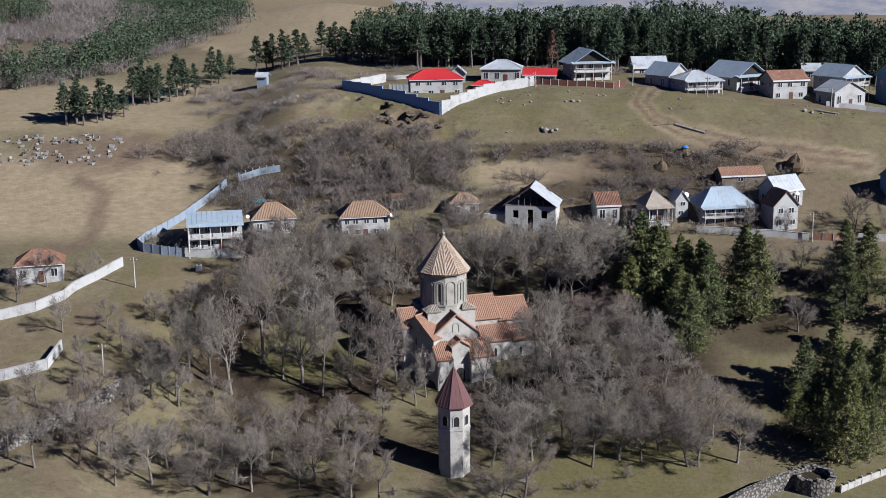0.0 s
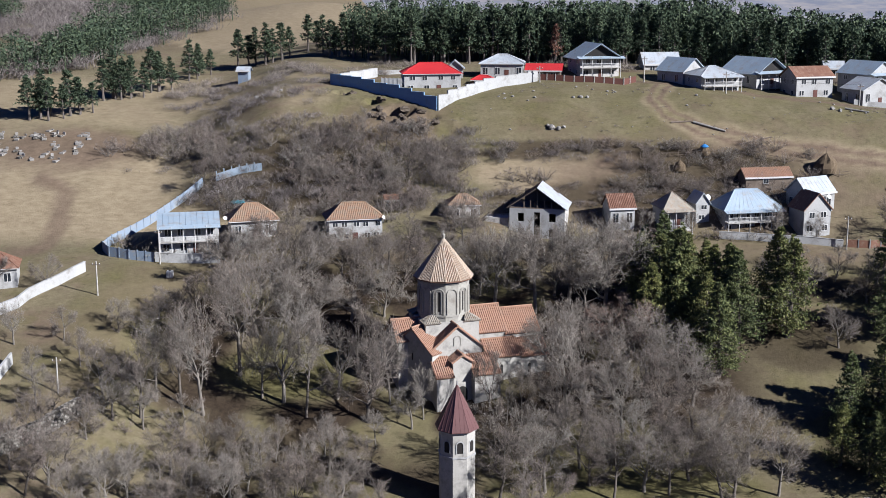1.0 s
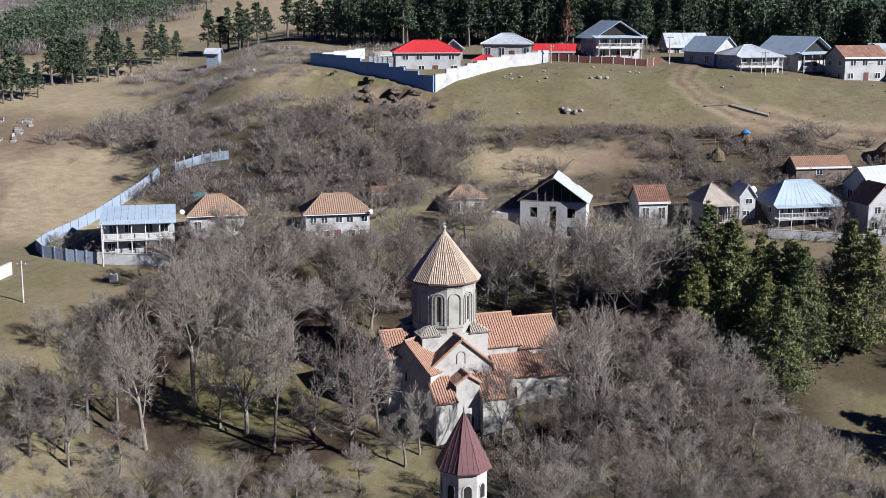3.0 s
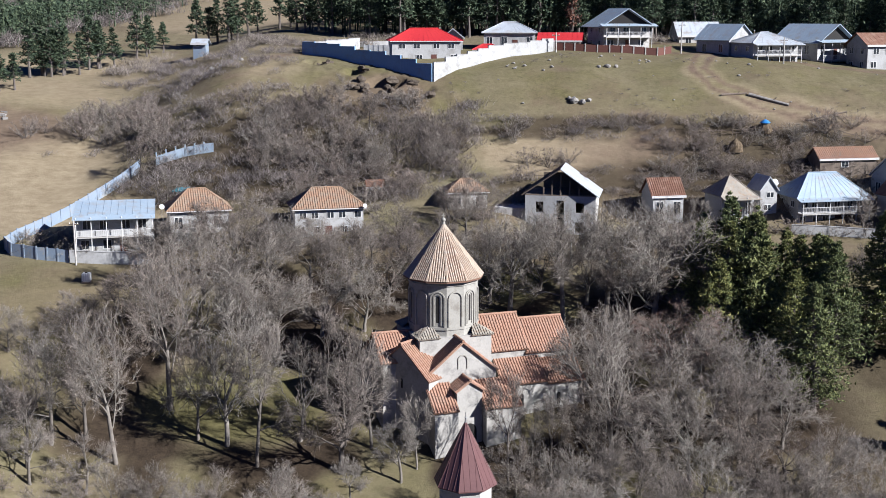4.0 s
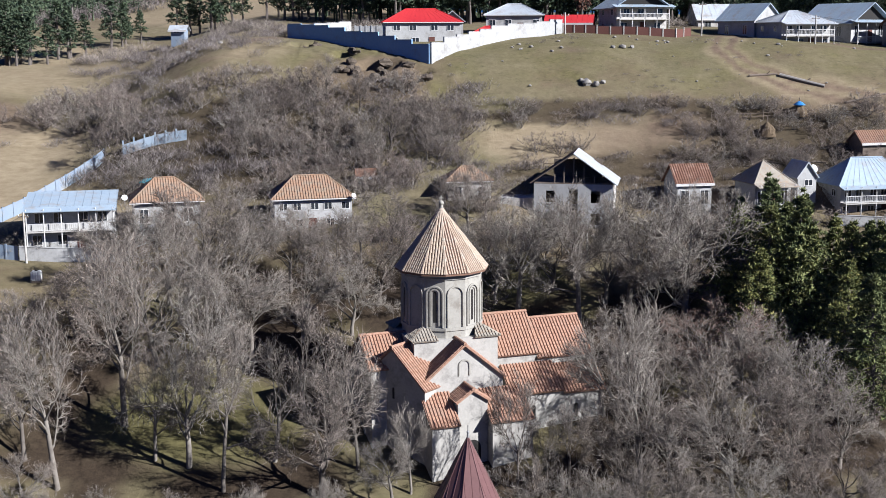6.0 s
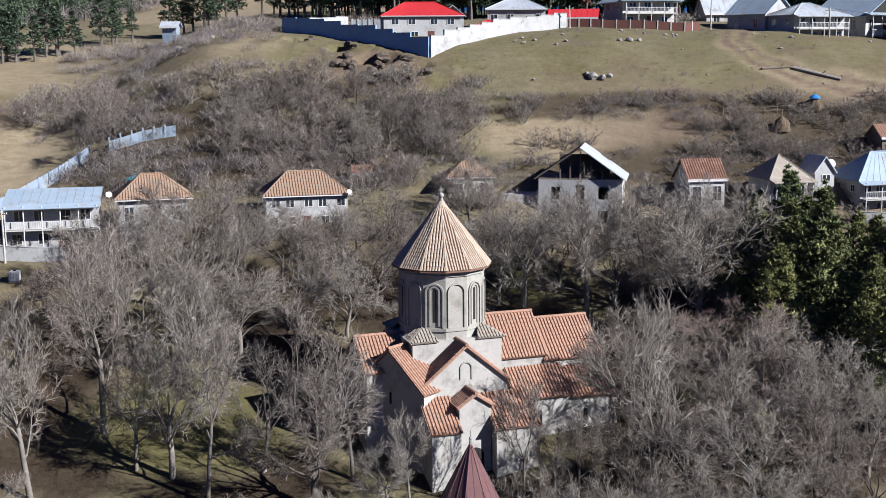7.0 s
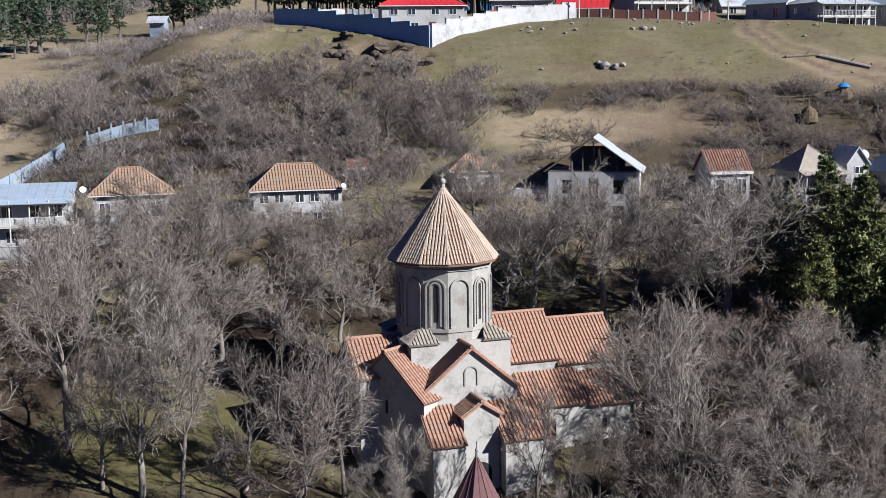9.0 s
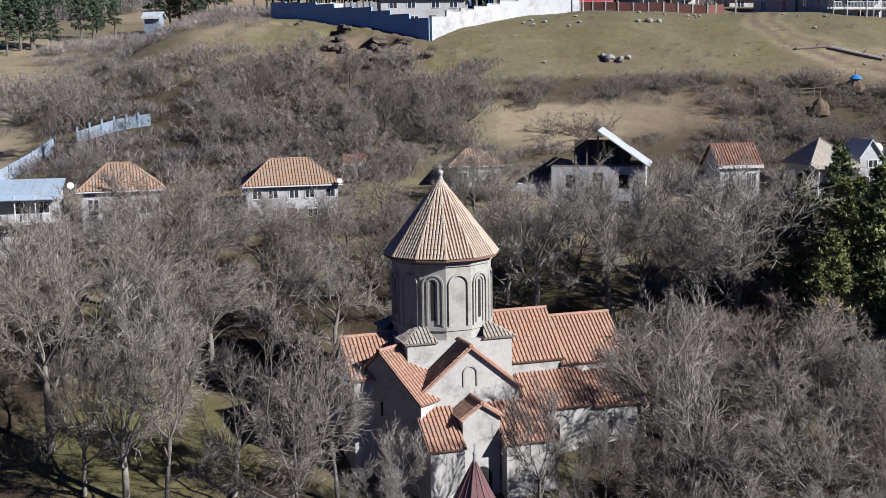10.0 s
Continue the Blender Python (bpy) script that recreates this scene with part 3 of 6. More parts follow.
        w = part("arm_wall", bm, M_PLASTER, ch)
        gable_roof(ch, a, hw, r0 - (0.5 if r0 < 5 else 0), r1, ze, zr, M_TILE)
        bm = bmesh.new()
        m = pose(0, 0, 0, 0, 0, a) @ pose(0, -r1, 0)
        arch_panel(bm, m, 0.12, 0.9, ze - 1.4, 0.05, -0.012)
        part("slit_window", bm, M_DARK, w)
    # blind arch and cross on the front gable
    m = pose(0, 0, 0, 0, 0, 20) @ pose(0, -5.9, 0)
    bm = bmesh.new()
    arch_band(bm, m, 0.55, 0.9, 8.3, 0.12, 0.08)
    part("niche_moulding", bm, M_STONE, ch)
    # lower aisle along the long arm
    bm = bmesh.new()
    c, s = math.cos(radians(20)), math.sin(radians(20))
    def al(u, v, z):
        return (u * c + v * s, u * s - v * c, z)
    add_prism(bm, [al(u, v, 0)[:2] for u, v in ((4.6, 5.79), (13.4, 5.79), (13.4, 2.6), (4.6, 2.6))], -2.0, 5.9)
    part("aisle_wall", bm, M_PLASTER, ch)
    for u0, u1, dz in ((4.6, 9.44, 0.0), (9.445, 13.4, -0.25)):
        bm = bmesh.new()
        vs = [bm.verts.new(al(u, v, z)) for u in (u0, u1) for v, z in ((5.8, 5.8), (3.3, 5.8), (3.3, 7.9 + dz), (5.8, 6.2 + dz))]
        for f in ((0, 1, 2, 3), (7, 6, 5, 4), (3, 2, 6, 7), (1, 5, 6, 2), (0, 4, 5, 1), (0, 3, 7, 4)):
            bm.faces.new([vs[i] for i in f])
        part("aisle_gable", bm, M_PLASTER, ch)
    roof_plane(ch, (al(4.3, 6.15, 6.1), al(9.4, 6.15, 6.1), al(9.4, 3.3, 8.15), al(4.3, 3.3, 8.15)), M_TILE)
    roof_plane(ch, (al(9.5, 6.15, 5.85), al(13.7, 6.15, 5.85), al(13.7, 3.3, 7.85), al(9.5, 3.3, 7.85)), M_TILE)
    for u, z in ((6.6, 3.6), (10.8, 3.4)):
        bm = bmesh.new()
        arch_panel(bm, Matrix(((c, -s, 0, u * c + 5.8 * s), (s, c, 0, u * s - 5.8 * c), (0, 0, 1, 0), (0, 0, 0, 1))), 0.2, 1.1, z, 0.05, -0.012)
        part("aisle_window", bm, M_DARK, ch)
    # aisle on the far side of the left arm
    bm = bmesh.new()
    add_prism(bm, [p[:2] for p in turned(-70, [(-5.2, -8.2, 0), (-3.0, -8.2, 0), (-3.0, -3.2, 0), (-5.2, -3.2, 0)])], -1.5, 6.6)
    part("side_chapel_wall", bm, M_PLASTER, ch)
    # porch: a small gabled middle between two forward-sloping lean-tos
    bm = bmesh.new()
    gable_body(bm, 20, 1.35, 5.8, 8.0, -2.0, 6.6, 7.5)
    part("porch_wall", bm, M_PLASTER, ch)
    gable_roof(ch, 20, 1.35, 5.9, 8.0, 6.6, 7.5, M_TILE, 0.25)
    for x0, x1, out in ((-3.9, -1.45, 8.7), (1.45, 5.2, 9.0)):
        bm = bmesh.new()
        vs = [bm.verts.new(p) for p in turned(20, [(x, y, z) for x in (x0, x1) for y, z in ((-out, -2.0), (-5.8, -2.0), (-5.8, 6.9), (-out, 4.9))])]
        for f in ((0, 1, 2, 3), (7, 6, 5, 4), (3, 2, 6, 7), (1, 5, 6, 2), (0, 4, 5, 1), (0, 3, 7, 4)):
            bm.faces.new([vs[i] for i in f])
        bmesh.ops.recalc_face_normals(bm, faces=bm.faces)
        part("porch_side_wall", bm, M_PLASTER, ch)
        k = 2.0 / (out - 5.8)
        roof_plane(ch, turned(20, [(x0 - 0.2, -out - 0.3, 4.9 - 0.3 * k + 0.18), (x1 + 0.05, -out - 0.3, 4.9 - 0.3 * k + 0.18), (x1 + 0.05, -5.9, 6.83 + 0.18), (x0 - 0.2, -5.9, 6.83 + 0.18)]), M_TILE)
    m = pose(0, 0, 0, 0, 0, 20) @ pose(0, -8.0, 0)
    bm = bmesh.new()
    arch_panel(bm, m, 0.75, 2.2, 0.2, 0.3, -0.012)
    part("doorway", bm, M_DARK, ch, "dark arched doorway")
    return ch


build_church()


# ---- the bell tower ----
def build_tower():
    x, y, ze = 2.2, -27.0, 4.7
    tw = thing("bell_tower", "white octagonal bell tower with a maroon sheet metal roof", "tower", pose(x, y, 0))
    N, R = 8, 2.25
    ring = [(R * math.sin(radians(45 * i - 12)), -R * math.cos(radians(45 * i - 12))) for i in range(N)]
    bm = bmesh.new()
    add_prism(bm, ring, -7.5, ze)
    body = part("body", bm, M_PLASTER, tw, "white plastered octagonal shaft")
    for r, a, b in ((R + 0.16, ze - 0.28, ze), (R + 0.10, ze - 3.4, ze - 3.2)):
        bm = bmesh.new()
        add_prism(bm, [(r / R * p, r / R * q) for p, q in ring], a, b)
        part("cornice", bm, M_WHITE, body)
    ap = R * math.cos(radians(22.5))
    for i in range(N):
        m = pose(0, 0, 0, 0, 0, 45 * i - 12 + 22.5) @ pose(0, -ap, 0)
        bm = bmesh.new()
        arch_panel(bm, m, 0.36, 1.05, ze - 2.75, 0.25, -0.012)
        op = part("bell_opening", bm, M_DARK, body, "dark arched bell opening")
        bm = bmesh.new()
        arch_band(bm, m, 0.50, 1.05, ze - 2.75, 0.12, 0.07)
        part("opening_surround", bm, M_WHITE, op)
    er, H = 2.72, 5.35
    pts = [Vector((er * math.sin(radians(45 * i - 12)), -er * math.cos(radians(45 * i - 12)), ze + 0.05)) for i in range(N)]
    apex = Vector((0, 0, ze + H))
    bm = bmesh.new()
    vs, lo, top = [bm.verts.new(p) for p in pts], [bm.verts.new(p - Vector((0, 0, 0.1))) for p in pts], bm.verts.new(apex)
    bm.faces.new(lo[::-1])
    for i in range(N):
        j = (i + 1) % N
        bm.faces.new((vs[i], vs[j], top))
        bm.faces.new((lo[i], lo[j], vs[j], vs[i]))
    roof = part("roof", bm, M_MAROON, tw, "pointed maroon sheet roof with standing seams")
    for i in range(N):
        j = (i + 1) % N
        part("hip_seam", rod(pts[i], apex, 0.035, 0.03), M_MAROON, roof)
        for f in (0.25, 0.5, 0.75):
            a = pts[i].lerp(pts[j], f)
            k = 1 - abs(2 * f - 1) if f != 0.5 else 0.97
            side = pts[i] if f < 0.5 else pts[j]
            b = apex if f == 0.5 else side.lerp(apex, 0.5)
            part("seam", rod(a, a.lerp(apex, 0.97) if f == 0.5 else b, 0.025, 0.02, 4), M_MAROON, roof)
    bm = bmesh.new()
    add_rod(bm, apex - Vector((0, 0, 0.15)), apex + Vector((0, 0, 0.2)), 0.1, 0.06, 8)
    bmesh.ops.create_uvsphere(bm, u_segments=10, v_segments=6, radius=0.1, matrix=Matrix.Translation(apex + Vector((0, 0, 0.25))))
    add_rod(bm, apex + Vector((0, 0, 0.3)), apex + Vector((0, 0, 0.75)), 0.03, 0.03, 6)
    part("finial", bm, M_METAL, tw)


build_tower()


# ---- houses ----
def window_at(parent, m, w, h):
    bm = bmesh.new()
    t = 0.07
    for x0, x1, z0, z1 in ((-w / 2, w / 2, h - t, h), (-w / 2, w / 2, 0, t), (-w / 2, -w / 2 + t, t, h - t), (w / 2 - t, w / 2, t, h - t), (-t / 2, t / 2, t, h - t)):
        add_box(bm, x0, x1, -0.05, 0.02, z0, z1, m)
    fr = part("window", bm, M_FRAME, parent)
    part("pane", box(-w / 2 + t, w / 2 - t, -0.02, 0.01, t, h - t, m), M_GLASS, fr)


def house(name, label, x, y, rot, w, d, base, eave, ridge, wall, roof, kind="gable", storeys=1, wins=3, over=0.35, ribs=0.0, veranda="", group="", side_wins=0, open_gable=False):
    """A house: w across its front, d deep; gable: ridge across the front; gable_front: ridge from front to back; hip; shed."""
    hs = thing(name, label, "house" if "house" in name else "shed", pose(x, y, 0, 0, 0, rot), group)
    z0 = min(base, min(ground(*(hs.matrix_basis @ Vector((sx * w / 2, sy * d / 2, 0))).xy) for sx in (-1, 1) for sy in (-1, 1))) - 0.4
    hw, hd = w / 2, d / 2
    bm = bmesh.new()
    add_box(bm, -hw, hw, -hd, hd, z0, eave)
    if kind in ("gable", "gable_front"):
        if kind == "gable":
            tri = [[(s * hw, -hd, eave), (s * hw, hd, eave), (s * hw, 0, ridge)] for s in (-1, 1)]
        else:
            tri = [[(-hw, s * hd, eave), (hw, s * hd, eave), (0, s * hd, ridge)] for s in (-1, 1)]
        a, b = [[bm.verts.new(p) for p in t] for t in tri]
        bm.faces.new(a[::-1])
        bm.faces.new(b)
        for i, j in ((1, 2), (2, 0)):
            bm.faces.new((a[i], a[j], b[j], b[i]))
    bmesh.ops.recalc_face_normals(bm, faces=bm.faces)
    wl = part("wall", bm, wall, hs)
    if open_gable and kind == "gable_front":
        bm = bmesh.new()
        f = [bm.verts.new((a * hw * 0.93, -hd - 0.02, eave + 0.1 + b * (ridge - eave) * 0.9)) for a, b in ((-1, 0), (1, 0), (0, 1))]
        g = [bm.verts.new((v.co.x, -hd + 0.03, v.co.z)) for v in f]
        bm.faces.new(f)
        for i in range(3):
            bm.faces.new((f[(i + 1) % 3], f[i], g[i], g[(i + 1) % 3]))
        part("open_gable", bm, M_DARK, wl, "dark open gable end")
    t = 0.1
    lift = t + 0.01
    quads = []
    if kind == "gable":
        k = (ridge - eave) / hd
        for s in (-1, 1):
            q = [(-hw - over, s * (hd + over), eave - k * over + lift), (hw + over, s * (hd + over), eave - k * over + lift), (hw + over, 0, ridge + lift), (-hw - over, 0, ridge + lift)]
            quads.append(q if s < 0 else q[::-1])
    elif kind == "gable_front":
        k = (ridge - eave) / hw
        for s in (-1, 1):
            q = [(s * (hw + over), -hd - over, eave - k * over + lift), (s * (hw + over), hd + over, eave - k * over + lift), (0, hd + over, ridge + lift), (0, -hd - over, ridge + lift)]
            quads.append(q if s > 0 else q[::-1])
    elif kind == "hip":
        e, f, zz = hw + over, hd + over, eave + 0.02
        r = max(0.05, hw - hd * 0.95)
        zr = ridge
        quads = [[(-e, -f, zz), (e, -f, zz), (r, 0, zr), (-r, 0, zr)], [(e, f, zz), (-e, f, zz), (-r, 0, zr), (r, 0, zr)],
                 [(e, -f, zz), (e, f, zz), (r, 0, zr)], [(-e, f, zz), (-e, -f, zz), (-r, 0, zr)]]
    else:
        quads = [[(-hw - over, -hd - over, eave + lift), (hw + over, -hd - over, eave + lift), (hw + over, hd + over, ridge + lift), (-hw - over, hd + over, ridge + lift)]]
    for q in quads:
        sl = roof_plane(hs, q, roof, t, ribs if ribs > 0.2 else 0, 0.09)
        if 0 < ribs <= 0.2:     # standing seams of sheet roofs
            a, b = Vector(q[0]), Vector(q[1])
            c, dd = (Vector(q[2]), Vector(q[3])) if len(q) == 4 else (Vector(q[2]), Vector(q[2]))
            n = max(2, round((b - a).length / 0.9))
            bm = bmesh.new()
            for i in range(n + 1):
                f = i / n
                lo, hi = a.lerp(b, f), dd.lerp(c, f)
                add_rod(bm, lo + Vector((0, 0, 0.02)), hi + Vector((0, 0, 0.02)), 0.016, n=4)
            part("roof_seams", bm, roof, sl, kind="stuff")
    if kind == "hip":
        r = max(0.05, hw - hd * 0.95)
        part("ridge_cap", rod((-r, 0, ridge), (r, 0, ridge), 0.1, n=6), roof, hs)
        for sx in (-1, 1):
            for sy in (-1, 1):
                part("hip_cap", rod((sx * (hw + over), sy * (hd + over), eave + 0.04), (sx * r, 0, ridge), 0.08, n=5), roof, hs)
    bm = bmesh.new()
    add_box(bm, -hw - over + 0.02, hw + over - 0.02, -hd - over - 0.03, -hd - over + 0.03, eave - (0.3 if kind == "gable" else 0.1), eave + 0.0)
    if kind != "gable_front":
        part("fascia", bm, M_FRAME, hs)
    else:
        bm.free()
    hgt = (eave - base) / storeys
    for s in range(storeys):
        zb = base + s * hgt + 0.3 * hgt
        for i in range(wins):
            wx = -hw + (i + 0.5 + (0.08 if (i + s) % 2 else -0.06)) * w / wins
            if s == 0 and i == wins // 2 and wins > 2:
                bm = box(-0.45, 0.45, -0.05, 0.02, 0, min(2.0, hgt * 0.8), pose(wx, -hd, base))
                part("door", bm, M_BROWNDOOR, wl)
            else:
                window_at(wl, pose(wx, -hd, zb), min(1.1, w / wins * 0.55), 0.48 * hgt)
        for i in range(side_wins):
            for sx, rz in ((1, 90), (-1, -90)):
                window_at(wl, pose(sx * hw, -hd + (i + 0.5) * d / side_wins, zb, 0, 0, rz), 0.9, 0.45 * hgt)
    if veranda:
        # balcony on posts along the front
        n = max(3, round(w / 2.0))
        dz = base + (storeys - 1) * hgt if storeys > 1 else base + 0.15
        bm = box(-hw, hw, -hd - 1.3, -hd - 0.003, dz - 0.12, dz)
        deck = part("balcony_deck", bm, M_CONC, hs)
        for i in range(n + 1):
            px = -hw + 0.08 + (w - 0.16) * i / n
            part("post", rod((px, -hd - 1.22, min(base, z0 + 0.4)), (px, -hd - 1.22, eave), 0.06), M_FRAME, hs)
        bm = bmesh.new()
        add_box(bm, -hw, hw, -hd - 1.26, -hd - 1.2, dz + 0.82, dz + 0.88)
        add_box(bm, -hw, hw, -hd - 1.26, -hd - 1.2, dz + 0.1, dz + 0.15)
        for i in range(int(w / 0.22)):
            px = -hw + 0.1 + i * 0.22
            add_box(bm, px - 0.015, px + 0.015, -hd - 1.245, -hd - 1.215, dz + 0.15, dz + 0.82)
        part("railing", bm, M_FRAME, deck)
        q = [(-hw - over, -hd - 1.6, eave - 0.25), (hw + over, -hd - 1.6, eave - 0.25), (hw + over, -hd - 0.05, eave + 0.12), (-hw - over, -hd - 0.05, eave + 0.12)]
        roof_plane(hs, q, roof, 0.08, 0, name="balcony_roof")
    return hs


VG, UG = "houses of the lower village", "houses along the pine wood"
house("village_house", "white two-storey house with a blue sheet roof and posts", -42.2, 28.2, 13, 9.4, 5.5, 13.9, 18.9, 19.9, M_WHITE, M_BLUEROOF, "shed", 2, 4, 0.3, 0.1, "yes", VG)
house("village_house", "low house with an ochre hipped tile roof behind trees", -32.4, 31.5, 17, 7.4, 5.5, 15.6, 19.0, 21.5, M_WHITE, M_OLDTILE, "hip", 1, 3, 0.5, 0.3, "", VG)
house("village_house", "white house with a glazed front and orange hipped roof", -15.6, 31.5, 14, 8.8, 5.4, 15.6, 19.3, 21.7, M_WHITE, M_OLDTILE, "hip", 2, 5, 0.45, 0.3, "", VG, 2)
house("village_house", "small brick house with an weathered brown roof", 28.8, 37, 11, 4.2, 4.5, 16.6, 20.2, 22.2, M_WHITE, M_RUSTROOF, "gable", 1, 2, 0.3, 0.3, "", VG)
house("village_house", "white gabled cottage with an old grey roof", 37.6, 36.5, 15, 4.6, 5.0, 16.6, 20.2, 22.7, M_WHITE, M_GREYTILE, "hip", 1, 3, 0.35, 0.0, "yes", VG)
house("village_house", "narrow white house with a zinc gable roof", 42.5, 38.5, 13, 2.4, 3.6, 17.4, 20.8, 22.4, M_WHITE, M_ZINC, "gable_front", 2, 1, 0.25, 0.1, "", VG)
house("village_house", "large white house with a pale blue sheet hipped roof", 50.5, 39.0, 13, 9.8, 6.0, 15.9, 19.8, 22.8, M_WHITE, M_BLUEROOF, "hip", 2, 6, 0.5, 0.1, "yes", VG, 2)
house("long_shed", "long shed with an orange clay tile roof", 55.0, 45.2, 12, 8.4, 3.4, 22.4, 24.2, 25.5, M_WOOD, M_TILE, "gable", 1, 1, 0.3, 0.3, "", VG)
house("village_house", "white house with grey and white gabled roof", 61.8, 40.5, 29, 6.2, 5.0, 18.5, 22.3, 24.6, M_WHITE, M_ZINC, "gable", 1, 2, 0.3, 0.1, "", VG, 2)
house("village_house", "pale house with a rusty brown gabled roof", 60.5, 35.5, 17, 5.0, 4.6, 16.0, 20.4, 23.0, M_WHITE, M_RUSTROOF, "gable_front", 2, 2, 0.3, 0.1, "", VG)
house("village_house", "blue sheet clad house at the end of the lane", 84.4, 42, 19, 5.5, 5, 19.6, 24.2, 26.0, M_PAINTBLUE, M_BLUEROOF, "gable", 1, 2, 0.3, 0.1, "", VG)
house("garden_shed", "low shed with an ochre tile roof among trees", 2.5, 38, 9, 5.2, 4, 17.6, 20.4, 22.0, M_BLOCK, M_OLDTILE, "hip", 1, 2, 0.3, 0.3, "", VG)
house("village_house", "low house with a faded red sheet roof behind a wall", -69.0, 13, 16, 7.5, 5.5, 12.0, 15.0, 17.2, M_WHITE, M_RUSTROOF, "hip", 1, 3, 0.4, 0.1, "", VG)
house("garden_shed", "small shed with a rusty roof and white wall", -9.9, 40.5, 9, 2.2, 2.0, 19.0, 20.6, 21.4, M_WHITE, M_RUSTROOF, "gable", 1, 1, 0.2, 0.1, "", VG)
UP = [
    ("white two-storey house with a bright red sheet roof", -4.2, 79, 8, 11.2, 7, 35.4, 39.0, 41.0, M_WHITE, M_REDROOF, "hip", 2, 4, ""),
    ("white house with a grey hipped sheet roof", 10.4, 91, -3, 8.8, 7, 37.0, 40.2, 42.0, M_WHITE, M_ZINC, "hip", 1, 4, ""),
    ("small white gabled hut", 0.5, 89, 0, 3.4, 3.4, 37.6, 39.4, 40.8, M_WHITE, M_ZINC, "gable_front", 1, 1, ""),
    ("tall house with an open dark gable and blue roof", 29.4, 92, 14, 8.4, 8, 37.3, 41.6, 44.2, M_BLOCK, M_BLUEROOF, "gable_front", 2, 3, "yes"),
    ("white barn with a zinc sheet roof", 44.2, 99, 8, 7.6, 5, 37.6, 39.6, 41.9, M_CONC, M_ZINC, "gable", 1, 2, ""),
    ("white gabled house with a pale blue roof", 46.6, 85, 38, 6.4, 7, 36.0, 39.2, 41.6, M_WHITE, M_BLUEROOF, "gable_front", 1, 2, ""),
    ("white two-storey house with balconies and zinc roof", 51.6, 78.5, 18, 8.2, 7, 34.8, 38.7, 40.4, M_WHITE, M_ZINC, "hip", 2, 4, "yes"),
    ("blue roofed house with an open gable end", 61.9, 86.5, 34, 8.4, 9, 35.6, 39.0, 41.6, M_WHITE, M_BLUEROOF, "gable_front", 1, 3, "yes"),
    ("cream house with a red-brown roof", 70.8, 80, 16, 8.0, 6, 34.0, 38.4, 40.2, M_WHITE, M_RUSTROOF, "gable", 2, 3, ""),
    ("blue roofed house with a white gable", 84.4, 86, 32, 7.4, 8, 34.6, 38.6, 40.9, M_WHITE, M_BLUEROOF, "gable_front", 2, 2, "yes"),
    ("white house with a pale sheet roof beside a wall", 82.1, 76.5, 24, 8.0, 6, 32.6, 36.2, 38.2, M_WHITE, M_ZINC, "gable_front", 1, 3, ""),
    ("house with a dark blue sheet roof", 97.7, 85, 20, 8, 7, 33.8, 38.6, 41.0, M_PAINTBLUE, M_BLUEROOF, "gable", 1, 3, ""),
    ("small grey hut at the wood's edge", 81.7, 100, -5, 3.8, 3, 36.2, 38.6, 40.0, M_WOOD, M_ZINC, "gable", 1, 1, ""),
    ("small hut with a pale blue wall on the slope", -44.9, 97, -5, 2.3, 2.0, 37.4, 38.2, 38.9, M_FENCE, M_ZINC, "gable", 1, 1, ""),
]
for lab, x, y, rot, w, d, b, e, r, wm, rm, kd, st, wi, ver in UP:
    b, e, r = b + 0.5, e + 0.5, r + 0.5
    house("hill_house" if w > 4 else "hill_hut", lab, x, y, rot, w, d, b, e, r, wm, rm, kd, st, wi, 0.4 if "open" not in lab else 0.9, 0.1, ver, UG, 2 if w > 5 else 0, "open" in lab)
house("open_shed", "open timber shed with a red sheet roof", 19.1, 89, -10, 7.0, 4, 37.2, 39.4, 40.6, M_WOOD, M_REDROOF, "gable", 1, 2, 0.4, 0.1, "", UG)
house("red_roof_shed", "low shed with a bright red sheet roof", 6.3, 80.5, -4, 4.4, 3, 36.0, 38.0, 38.9, M_WOOD, M_REDROOF, "hip", 1, 1, 0.3, 0.1, "", UG)


